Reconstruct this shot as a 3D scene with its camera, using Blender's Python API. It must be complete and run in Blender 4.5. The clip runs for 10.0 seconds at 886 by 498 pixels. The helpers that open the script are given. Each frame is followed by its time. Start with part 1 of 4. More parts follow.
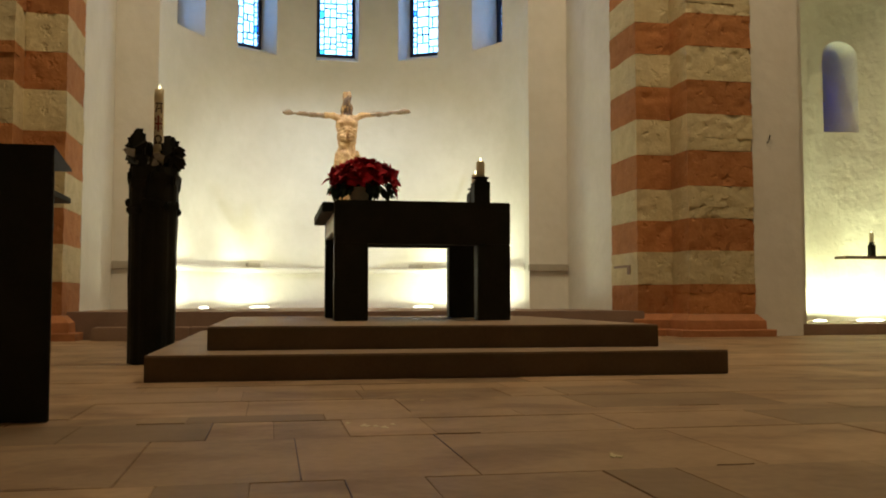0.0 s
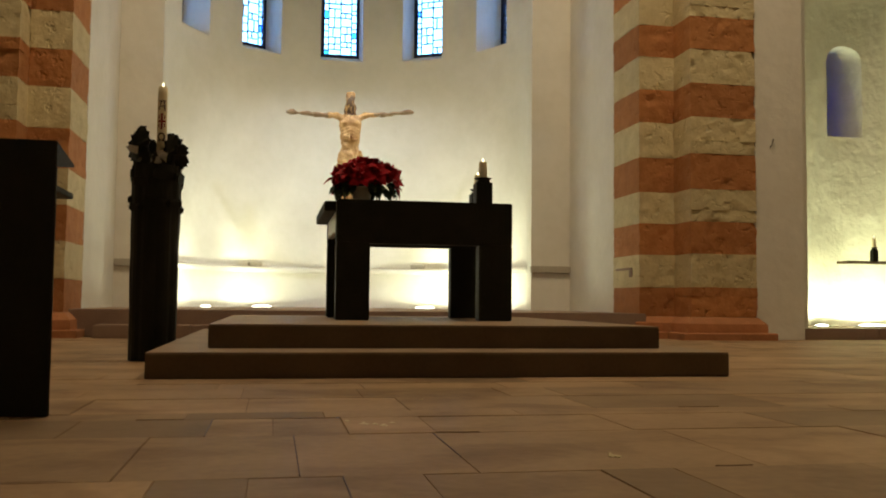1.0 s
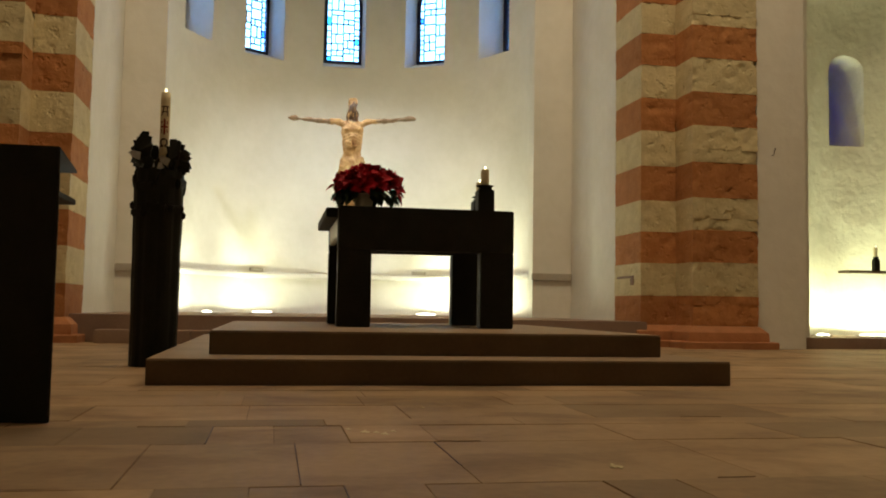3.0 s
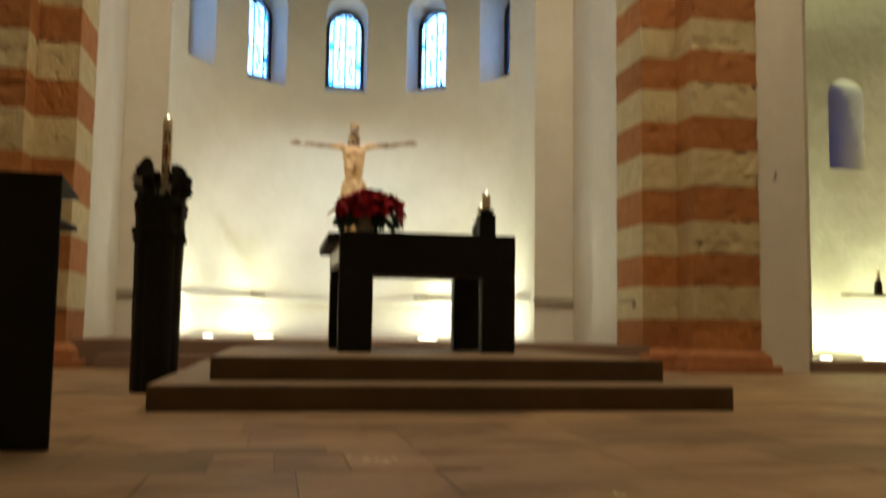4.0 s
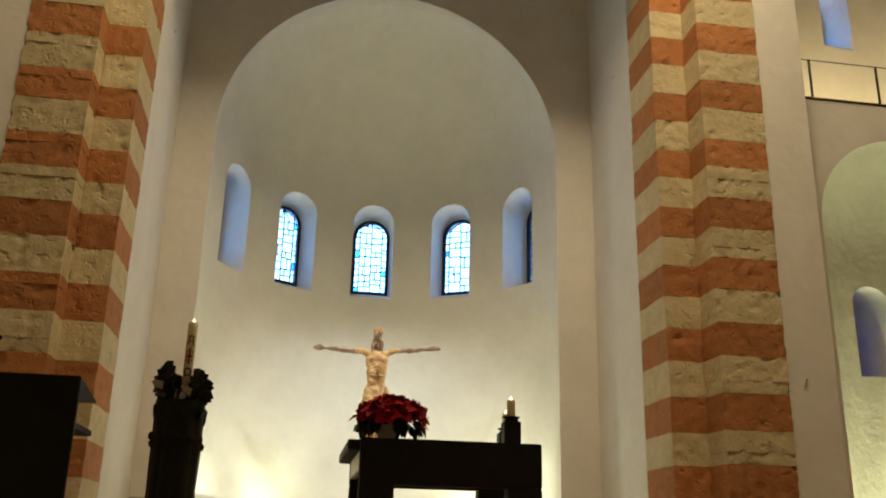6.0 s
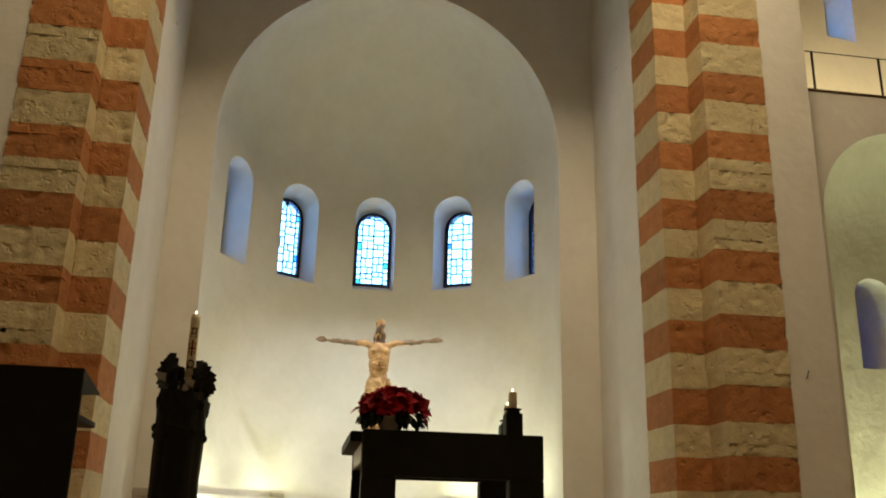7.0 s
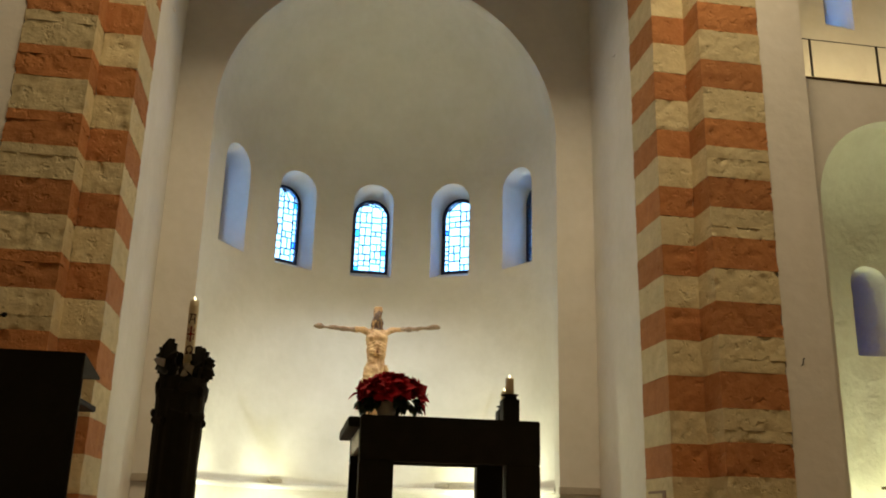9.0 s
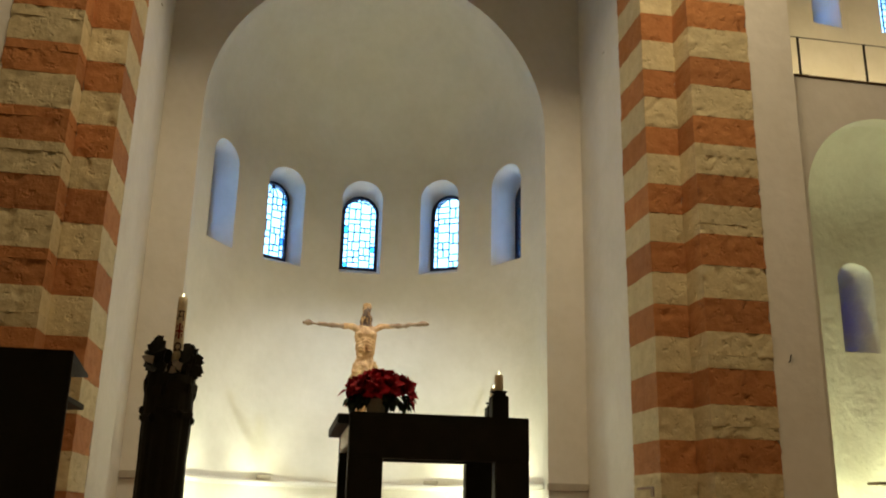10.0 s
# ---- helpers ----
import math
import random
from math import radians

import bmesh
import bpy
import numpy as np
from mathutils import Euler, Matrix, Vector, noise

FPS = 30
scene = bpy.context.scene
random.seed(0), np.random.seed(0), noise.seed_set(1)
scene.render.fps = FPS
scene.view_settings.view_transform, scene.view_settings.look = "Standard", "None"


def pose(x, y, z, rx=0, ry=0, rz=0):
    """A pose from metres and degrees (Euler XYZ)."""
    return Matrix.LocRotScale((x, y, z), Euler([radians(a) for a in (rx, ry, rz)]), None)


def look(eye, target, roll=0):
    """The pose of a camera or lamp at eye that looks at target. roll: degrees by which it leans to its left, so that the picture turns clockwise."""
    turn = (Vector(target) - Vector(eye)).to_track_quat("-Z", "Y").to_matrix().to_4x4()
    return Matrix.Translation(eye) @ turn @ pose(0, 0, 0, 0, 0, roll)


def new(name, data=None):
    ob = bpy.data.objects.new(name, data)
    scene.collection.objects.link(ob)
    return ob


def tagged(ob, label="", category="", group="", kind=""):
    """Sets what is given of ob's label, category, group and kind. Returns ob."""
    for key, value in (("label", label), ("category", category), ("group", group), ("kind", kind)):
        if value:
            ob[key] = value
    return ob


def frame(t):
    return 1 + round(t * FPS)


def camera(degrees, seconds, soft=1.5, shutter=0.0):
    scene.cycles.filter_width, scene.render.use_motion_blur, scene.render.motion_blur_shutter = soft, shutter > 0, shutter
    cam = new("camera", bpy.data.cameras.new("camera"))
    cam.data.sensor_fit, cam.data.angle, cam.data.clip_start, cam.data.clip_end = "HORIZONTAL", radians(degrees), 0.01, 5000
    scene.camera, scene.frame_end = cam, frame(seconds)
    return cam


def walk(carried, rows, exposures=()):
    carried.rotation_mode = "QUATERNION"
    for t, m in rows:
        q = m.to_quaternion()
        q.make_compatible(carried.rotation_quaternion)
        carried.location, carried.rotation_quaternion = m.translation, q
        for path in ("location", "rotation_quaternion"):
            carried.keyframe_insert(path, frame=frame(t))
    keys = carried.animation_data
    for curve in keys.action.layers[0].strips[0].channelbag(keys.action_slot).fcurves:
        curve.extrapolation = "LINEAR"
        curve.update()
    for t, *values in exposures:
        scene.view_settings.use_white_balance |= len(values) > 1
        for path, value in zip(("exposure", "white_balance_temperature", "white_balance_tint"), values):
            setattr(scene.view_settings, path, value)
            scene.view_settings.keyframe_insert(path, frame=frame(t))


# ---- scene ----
# ---------------------------------------------------------------- camera
EYE = (0.0, 0.0, 0.479)
TURNS = [  # seconds, yaw, pitch, roll, and the eye's drift in metres
    (0.0, -10.72, 3.25, -0.01, 0, 0, 0.003), (0.5, -10.59, 3.50, 0.90, 0.006, 0.002, -0.014), (1.0, -10.60, 3.34, -0.59, 0.005, -0.004, -0.007),
    (1.5, -10.60, 2.92, -1.36, 0, 0, 0.005), (2.0, -10.60, 3.29, -1.17, 0.001, 0.002, -0.003), (2.5, -10.57, 3.69, -0.96, 0, 0, 0),
    (2.7, -10.57, 3.72, -0.95, 0, 0, 0), (3.3, -10.55, 3.75, -0.95, 0, 0, 0.003), (3.8, -10.52, 3.90, -0.90, 0.002, 0, 0.008),
    (4.0, -10.44, 5.21, -0.81, 0.003, 0.001, 0.012), (4.2, -9.98, 8.9, -0.65, 0.003, 0.004, 0.009), (4.4, -9.77, 14.05, -0.51, 0, 0, 0),
    (4.5, -9.66, 16.35, -0.54, 0, 0, 0), (4.6, -9.7, 18.9, -0.5, 0, 0, 0), (4.8, -10.03, 21.75, -0.39, 0, -0.01, -0.006),
    (5.0, -10.07, 21.97, -0.22, 0, -0.017, -0.012), (5.2, -9.63, 20.1, -0.74, 0, -0.01, -0.006), (5.5, -9.26, 19.20, -1.11, 0, 0, 0),
    (6.0, -9.09, 18.15, -1.37, 0.007, 0.07, 0.018), (6.2, -9.03, 17.97, -1.38, 0.008, 0.066, 0.018), (6.8, -8.95, 17.7, -1.39, 0.009, 0.058, 0.018),
    (7.3, -8.92, 17.56, -1.39, 0.009, 0.051, 0.017), (7.5, -8.92, 17.52, -1.38, 0.009, 0.049, 0.017), (8.0, -8.95, 17.39, -1.35, 0.001, 0.029, 0.006),
    (8.5, -9.02, 17.23, -1.41, 0, 0.032, 0.008), (9.0, -9.12, 16.84, -1.45, 0.004, 0.029, 0.004), (9.5, -9.83, 17.10, -1.56, 0.008, 0.021, 0.010),
    (10.0, -9.82, 16.62, -1.31, -0.002, 0.031, 0.010)]
cam = camera(52.13, 10.0, soft=1.9, shutter=0.9)
walk(cam, [(t, pose(EYE[0] + dx, EYE[1] + dy, EYE[2] + dz, 90 + p, r, y)) for t, y, p, r, dx, dy, dz in TURNS],
     exposures=[(0.0, 0.0), (6.2, 0.0), (7.3, -0.14), (10.0, -0.14)])

# ---------------------------------------------------------------- world and exposure
world = bpy.data.worlds.new("dusk_sky")
scene.world = world
world.use_nodes = True
wn = world.node_tree.nodes
sky = wn.new("ShaderNodeTexSky")
sky.sky_type, sky.sun_disc, sky.sun_elevation, sky.sun_rotation = "NISHITA", False, radians(12), radians(150)
world.node_tree.links.new(sky.outputs[0], wn["Background"].inputs[0])
wn["Background"].inputs[1].default_value = 0.15

# plan
AX = 1.25                       # axis of the apse
Y_CHORD, R_ARCH, Z_SPRING = 14.83, 3.05, 7.27
R_APSE, WALL = 3.12, 0.75
Y_APSE = Y_CHORD + 0.02
Z_CHOIR = 0.34                  # floor of the apse
Z_TOP = 13.0


def lamp(name, kind, place, target, watts, colour, **kw):
    data = bpy.data.lights.new(name, kind)
    data.energy, data.color = watts, colour
    for k, v in kw.items():
        if k == "size":
            data.size = v
        elif k == "size_y":
            data.shape, data.size_y = "RECTANGLE", v
        elif k == "soft":
            data.shadow_soft_size = v
        elif k == "spot":
            data.spot_size, data.spot_blend = radians(v), 0.1
        elif k == "beam":
            data.spot_size, data.spot_blend = radians(v), 1.0
    ob = new(name, data)
    ob.matrix_world = look(place, target)
    return ob


UP = (0.92, 0.965, 0.66)          # floor spots
NAVE = (1.0, 0.79, 0.50)        # high nave lamps, added out of view
DAY = (0.07, 0.30, 1.0)         # daylight behind the leaded windows
SPOT_Y, SPOT_Z = 13.6, 8.2
LAMPS = ((-0.9, 268), (4.6, 415))          # added unseen high lamps of the nave: place across, watts
UPLIGHTS = [-68.5, -35, 38, 68]
WINDOWS = [-60.5, -30.2, 0, 30.2, 60.5]
Z_SILL, Z_HEAD, W_OUT, W_IN = 5.25, 7.30, 0.84, 0.77
XN, Y_SIDE, RN, ZN = 8.80, 11.62, 1.38, 5.22          # arched niche of the transept
G1 = pose(9.755, 14.08, 0, 0, 0, 8)                  # gallery windows: places and turns
G2 = pose(11.26, 14.06, 0, 0, 0, -8)
NW = pose(XN + 1.42 * math.sin(radians(8.4)), Y_SIDE + 1.40, 0, 0, 0, 7)


def on_apse(deg, r, z):
    return (AX + r * math.sin(radians(deg)), Y_APSE + r * math.cos(radians(deg)), z)


for a in UPLIGHTS:
    lamp("floor_spot_light", "SPOT", on_apse(a, R_APSE - 0.58, Z_CHOIR + 0.10), on_apse(a, R_APSE - 0.30, 3.2), 36 if a < 0 else 46, UP, spot=178, soft=0.06)
    lamp("floor_spot_beam", "SPOT", on_apse(a, R_APSE - 0.58, Z_CHOIR + 0.10), on_apse(a, R_APSE, 4.4), 118 if a < 0 else 142, UP, beam=84, soft=0.06)
for s_ in (-1, 1):              # wall spots of the choir, which throw the shadows of the figure on the apse
    lamp("choir_spot_light", "SPOT", (AX + s_ * 3.50, SPOT_Y, SPOT_Z), (AX - s_ * 1.4, 17.4, 1.4), 1080, (0.90, 0.98, 1.0), beam=40, soft=0.07)
for x, y in ((8.2, 12.5), (9.2, 12.7)):
    lamp("niche_spot_light", "SPOT", (x, y, 0.27), (x * 0.9 + 0.88, y + 0.15, 3.0), 62, (0.93, 1.0, 0.58), spot=178, soft=0.06)
    lamp("niche_spot_beam", "SPOT", (x, y, 0.27), (x * 0.7 + 2.64, y - 0.35, 6.4), 170, (0.93, 1.0, 0.58), beam=56, soft=0.06)
lamp("gallery_light", "AREA", (9.6, 12.1, 7.55), (9.95, 14.2, 7.75), 72, (1, 0.78, 0.40), size=3.2, size_y=0.15)
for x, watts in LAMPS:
    lamp("assumed_nave_lamp", "AREA", (x, 8.0, 12.55), (x, 8.0, 0), watts, NAVE, size=1.0, size_y=3.0)
for a in WINDOWS:
    lamp("window_daylight", "AREA", on_apse(a, R_APSE + 1.2, 6.0), on_apse(a, R_APSE + 0.1, 6.15), 20, DAY, size=1.1, size_y=1.2)
lamp("niche_window_daylight", "AREA", NW @ Vector((-0.25, 1.45, 3.3)), NW @ Vector((0.1, 0.2, 4.1)), 1.2, DAY, size=0.7, size_y=0.8)
for m in (G1, G2):
    lamp("gallery_window_daylight", "AREA", m @ Vector((0, 1.35, 9.9)), m @ Vector((0, 0.1, 10.9)), 45, DAY, size=0.8, size_y=0.8)

# ---------------------------------------------------------------- materials


def material(name, colour, rough=0.7, metal=0.0, tint=None, scale=4.0, bump=0.15, fine=40.0, spread=0.35, rand=0.0, pits=0.0, spec=0.5, streak=0.0, relief=0.02):
    """A procedural surface: two scales of colour variation and two of relief."""
    m = bpy.data.materials.new(name)
    m.use_nodes = True
    t, n, l = m.node_tree, m.node_tree.nodes, m.node_tree.links
    b = n["Principled BSDF"]
    b.inputs["Roughness"].default_value, b.inputs["Metallic"].default_value, b.inputs["Specular IOR Level"].default_value = rough, metal, spec
    geo = n.new("ShaderNodeNewGeometry")
    big, small = n.new("ShaderNodeTexNoise"), n.new("ShaderNodeTexNoise")
    big.inputs["Scale"].default_value, big.inputs["Detail"].default_value = scale, 5
    small.inputs["Scale"].default_value, small.inputs["Detail"].default_value = fine, 4
    for q in (big, small):
        l.new(geo.outputs["Position"], q.inputs["Vector"])
    mix = n.new("ShaderNodeMix")
    mix.data_type = "FLOAT"
    mix.inputs[0].default_value = 0.35
    l.new(big.outputs["Fac"], mix.inputs[2])
    l.new(small.outputs["Fac"], mix.inputs[3])
    ramp = n.new("ShaderNodeValToRGB")
    tint = tint or tuple(c * (1 - spread) for c in colour)
    ramp.color_ramp.elements[0].color, ramp.color_ramp.elements[0].position = (*tint, 1), 0.32
    ramp.color_ramp.elements[1].color, ramp.color_ramp.elements[1].position = (*colour, 1), 0.68
    l.new(mix.outputs[0], ramp.inputs[0])
    out = ramp.outputs[0]
    if rand:
        info = n.new("ShaderNodeObjectInfo")
        isl = n.new("ShaderNodeMath")
        isl.operation = "ADD"
        l.new(info.outputs["Random"], isl.inputs[0])
        l.new(geo.outputs["Random Per Island"], isl.inputs[1])
        fr = n.new("ShaderNodeMath")
        fr.operation = "FRACT"
        l.new(isl.outputs[0], fr.inputs[0])
        rng = n.new("ShaderNodeMapRange")
        rng.inputs["To Min"].default_value, rng.inputs["To Max"].default_value = 1 - rand, 1 + rand * 0.6
        l.new(fr.outputs[0], rng.inputs["Value"])
        hsv = n.new("ShaderNodeHueSaturation")
        l.new(rng.outputs[0], hsv.inputs["Value"])
        l.new(out, hsv.inputs["Color"])
        out = hsv.outputs[0]
    if streak:
        mp = n.new("ShaderNodeMapping")
        mp.inputs["Scale"].default_value = (1.0, 1.5, 1.0)
        mp.inputs["Rotation"].default_value = (0, 0, 0.12)
        l.new(geo.outputs["Position"], mp.inputs["Vector"])
        sn = n.new("ShaderNodeTexNoise")
        sn.inputs["Scale"].default_value, sn.inputs["Detail"].default_value, sn.inputs["Distortion"].default_value = 1.9, 8, 0.5
        l.new(mp.outputs[0], sn.inputs["Vector"])
        sr = n.new("ShaderNodeMapRange")
        sr.inputs["From Min"].default_value, sr.inputs["From Max"].default_value = 0.46, 0.72
        sr.inputs["To Max"].default_value = streak
        l.new(sn.outputs["Fac"], sr.inputs["Value"])
        sm = n.new("ShaderNodeMix")
        sm.data_type, sm.blend_type = "RGBA", "MULTIPLY"
        sm.inputs["B"].default_value = (0.42, 0.33, 0.25, 1)
        l.new(sr.outputs[0], sm.inputs["Factor"])
        l.new(out, sm.inputs["A"])
        out = sm.outputs["Result"]
    if pits:
        pn = n.new("ShaderNodeTexNoise")
        pn.inputs["Scale"].default_value, pn.inputs["Detail"].default_value, pn.inputs["Distortion"].default_value = 9.0, 3, 0.2
        l.new(geo.outputs["Position"], pn.inputs["Vector"])
        pr = n.new("ShaderNodeMapRange")
        pr.inputs["From Min"].default_value, pr.inputs["From Max"].default_value = 0.585, 0.72
        l.new(pn.outputs["Fac"], pr.inputs["Value"])
        dk = n.new("ShaderNodeMix")
        dk.data_type, dk.blend_type = "RGBA", "MULTIPLY"
        dk.inputs["B"].default_value = (0.70, 0.64, 0.58, 1)
        dk2 = n.new("ShaderNodeMath")
        dk2.operation = "MULTIPLY"
        dk2.inputs[1].default_value = 0.12
        l.new(pr.outputs[0], dk2.inputs[0])
        l.new(dk2.outputs[0], dk.inputs["Factor"])
        l.new(out, dk.inputs["A"])
        out = dk.outputs["Result"]
    l.new(out, b.inputs["Base Color"])
    if bump:
        bp = n.new("ShaderNodeBump")
        bp.inputs["Strength"].default_value, bp.inputs["Distance"].default_value = bump, relief
        l.new(mix.outputs[0], bp.inputs["Height"])
        l.new(bp.outputs[0], b.inputs["Normal"])
        if pits:
            b2 = n.new("ShaderNodeBump")
            b2.invert = True
            b2.inputs["Strength"].default_value, b2.inputs["Distance"].default_value = pits, 0.021
            l.new(pr.outputs[0], b2.inputs["Height"])
            l.new(bp.outputs[0], b2.inputs["Normal"])
            l.new(b2.outputs[0], b.inputs["Normal"])
    return m


def glow(name, colour, strength):
    m = bpy.data.materials.new(name)
    m.use_nodes = True
    b = m.node_tree.nodes["Principled BSDF"]
    b.inputs["Base Color"].default_value = (*colour, 1)
    b.inputs["Emission Color"].default_value = (*colour, 1)
    b.inputs["Emission Strength"].default_value = strength
    return m


PLASTER = material("lime_plaster", (0.81, 0.78, 0.71), 0.92, tint=(0.73, 0.70, 0.62), scale=1.8, bump=0.5, fine=7, relief=0.035)
ROUGH_PLASTER = material("rough_lime_plaster", (0.80, 0.78, 0.68), 0.92, tint=(0.70, 0.67, 0.57), scale=3.0, bump=1.0, fine=8, relief=0.05)
# brackets and the course beside the arch, greyer than the plaster
TRIM = material("grey_trim", (0.50, 0.45, 0.37), 0.85, tint=(0.40, 0.36, 0.29), scale=4, bump=0.3, fine=20)
RED = material("red_sandstone", (0.50, 0.212, 0.070), 0.9, tint=(0.38, 0.145, 0.042), scale=5, bump=1.0, fine=24, rand=0.16, pits=0.55)
BEIGE = material("pale_limestone", (0.68, 0.58, 0.345), 0.9, tint=(0.54, 0.445, 0.25), scale=5, bump=1.0, fine=24, rand=0.10, pits=0.55)
PLINTH = material("red_plinth_stone", (0.50, 0.21, 0.085), 0.85, tint=(0.36, 0.145, 0.055), scale=5, bump=0.6, fine=38, rand=0.12)
FLOOR = material("limestone_slab", (0.41, 0.268, 0.148), 0.6, tint=(0.275, 0.176, 0.095), scale=1.7, bump=0.12, fine=24, rand=0.22, spec=0.2, streak=0.7)
MORTAR = material("lime_mortar", (0.50, 0.41, 0.29), 0.95, scale=8, bump=0.3)
FLOOR_GREY = material("grey_limestone_slab", (0.27, 0.178, 0.098), 0.6, tint=(0.198, 0.130, 0.070), scale=1.7, bump=0.08, fine=24, rand=0.12, spec=0.18, streak=0.4)
JOINT = material("floor_joint", (0.27, 0.175, 0.097), 0.9)
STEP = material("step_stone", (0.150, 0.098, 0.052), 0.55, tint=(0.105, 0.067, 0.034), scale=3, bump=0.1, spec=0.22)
# treads get a paler stone than the risers
TREAD = material("pale_tread_stone", (0.31, 0.215, 0.135), 0.6, tint=(0.22, 0.15, 0.092), scale=3, bump=0.1, spec=0.25)
CHOIRSTONE = material("choir_step_stone", (0.30, 0.20, 0.14), 0.7, tint=(0.22, 0.14, 0.10), scale=3, bump=0.15)
BRONZE = material("blackened_bronze", (0.0205, 0.0192, 0.0120), 0.55, 0.0, scale=6, bump=0.15, spec=0.14)
WORN_LIT = material("worn_lit_bronze", (0.42, 0.40, 0.36), 0.35, 0.5, scale=20, bump=0.2)
IRON = material("dark_iron", (0.03, 0.025, 0.018), 0.5, 0.3, scale=8, bump=0.05)
WOODFIG = material("gilded_wood", (0.74, 0.475, 0.20), 0.55, tint=(0.34, 0.16, 0.05), scale=9, bump=0.6, fine=50)
# grey-brown arms, darkened in colour for the weaker light on them
WOOD_SHADED = material("shaded_grey_wood", (0.38, 0.26, 0.155), 0.6, tint=(0.20, 0.125, 0.065), scale=9, bump=0.35, fine=50)
WOODHAIR = material("dark_carved_hair", (0.17, 0.10, 0.05), 0.65, tint=(0.09, 0.05, 0.024), scale=9, bump=0.35, fine=50)
WAX = material("cream_wax", (0.85, 0.74, 0.48), 0.45, scale=10, bump=0.05, spread=0.1)
BRACT = material("red_bract", (0.50, 0.006, 0.020), 0.7, tint=(0.25, 0.003, 0.010), scale=25, bump=0.1, rand=0.35, spec=0.2)
LEAF = material("dark_green_leaf", (0.022, 0.040, 0.012), 0.65, tint=(0.012, 0.022, 0.006), scale=25, bump=0.1, rand=0.3)
CERAMIC = material("pale_ceramic", (0.74, 0.70, 0.62), 0.35, scale=6, bump=0.03, spread=0.1)
PAINT_RED = material("red_wax_paint", (0.32, 0.02, 0.02), 0.5, scale=20, bump=0)
PAINT_DARK = material("dark_wax_paint", (0.07, 0.02, 0.015), 0.5, scale=20, bump=0)
LEAD = material("lead_came", (0.035, 0.045, 0.09), 0.6, 0.3, scale=9, bump=0.05)
FLAME = glow("candle_flame", (1.0, 0.85, 0.5), 5)
SKYGLOW = glow("overcast_dusk_sky", (0.35, 0.66, 1.0), 4.0)
LENS = glow("lit_lens", (1.0, 0.95, 0.78), 8)


def pane_glass(name, colour):
    m = bpy.data.materials.new(name)
    m.use_nodes = True
    n, l = m.node_tree.nodes, m.node_tree.links
    n.remove(n["Principled BSDF"])
    tr, gl, mx, fr = (n.new("ShaderNode" + k) for k in ("BsdfTransparent", "BsdfGlossy", "MixShader", "Fresnel"))
    tr.inputs[0].default_value = (*colour, 1)
    gl.inputs["Roughness"].default_value = 0.15
    l.new(fr.outputs[0], mx.inputs[0])
    l.new(tr.outputs[0], mx.inputs[1])
    l.new(gl.outputs[0], mx.inputs[2])
    l.new(mx.outputs[0], n["Material Output"].inputs[0])
    return m


# unseen niche panes, tinted to dim and blue the daylight on the reveal
FILTER_GLASS = pane_glass("deep_blue_filter", (0.10, 0.22, 0.68))
GLASSES = [pane_glass("clear_glass", (0.95, 0.97, 0.98)), pane_glass("pale_glass", (0.90, 0.95, 0.97)), pane_glass("aqua_glass", (0.30, 0.75, 0.85)), pane_glass("blue_glass", (0.25, 0.5, 0.85))]

# ---------------------------------------------------------------- mesh helpers


def box(bm, x0, x1, y0, y1, z0, z1, bevel=0.0):
    vs = bmesh.ops.create_cube(bm, size=1)["verts"]
    for v in vs:
        v.co = Vector(((x0 + x1) / 2 + v.co.x * (x1 - x0), (y0 + y1) / 2 + v.co.y * (y1 - y0), (z0 + z1) / 2 + v.co.z * (z1 - z0)))
    if bevel:
        es = list({e for v in vs for e in v.link_edges})
        bmesh.ops.bevel(bm, geom=es, offset=bevel, segments=2, affect="EDGES")


def lathe(bm, prof, n=24, centre=(0, 0, 0)):
    rings = []
    for r, z in prof:
        rings.append([bm.verts.new((centre[0] + r * math.cos(2 * math.pi * i / n), centre[1] + r * math.sin(2 * math.pi * i / n), centre[2] + z)) for i in range(n)])
    for a, b in zip(rings, rings[1:]):
        for i in range(n):
            bm.faces.new((a[i], a[(i + 1) % n], b[(i + 1) % n], b[i]))
    bm.faces.new(rings[0][::-1])
    bm.faces.new(rings[-1])


def prism(bm, poly, axis, a, b):
    """Extrude a polygon of (u, v) along an axis from a to b. axis 'y': u=x, v=z; 'z': u=x, v=y; 'x': u=y, v=z."""
    def at(u, v, w):
        return {"y": (u, w, v), "z": (u, v, w), "x": (w, u, v)}[axis]
    lo = [bm.verts.new(at(u, v, a)) for u, v in poly]
    hi = [bm.verts.new(at(u, v, b)) for u, v in poly]
    k = len(poly)
    bm.faces.new(lo)
    bm.faces.new(hi[::-1])
    for i in range(k):
        bm.faces.new((lo[i], hi[i], hi[(i + 1) % k], lo[(i + 1) % k]))
    bmesh.ops.recalc_face_normals(bm, faces=bm.faces[:])


def mesh_of(bm, name, mat, smooth=False):
    me = bpy.data.meshes.new(name)
    bmesh.ops.recalc_face_normals(bm, faces=bm.faces[:])
    bm.to_mesh(me)
    bm.free()
    for m in (mat if isinstance(mat, (list, tuple)) else [mat]):
        me.materials.append(m)
    if smooth:
        for p in me.polygons:
            p.use_smooth = True
    return me


def thing(name, label, category, kind="", group="", at=(0, 0, 0)):
    ob = new(name)
    ob.location = at
    ob.empty_display_size = 0.1
    return tagged(ob, label, category, group, kind)


def part(name, bm, mat, parent, label="", smooth=False):
    ob = new(name, mesh_of(bm, name, mat, smooth))
    ob.parent = parent
    if label:
        ob["label"] = label
    return ob


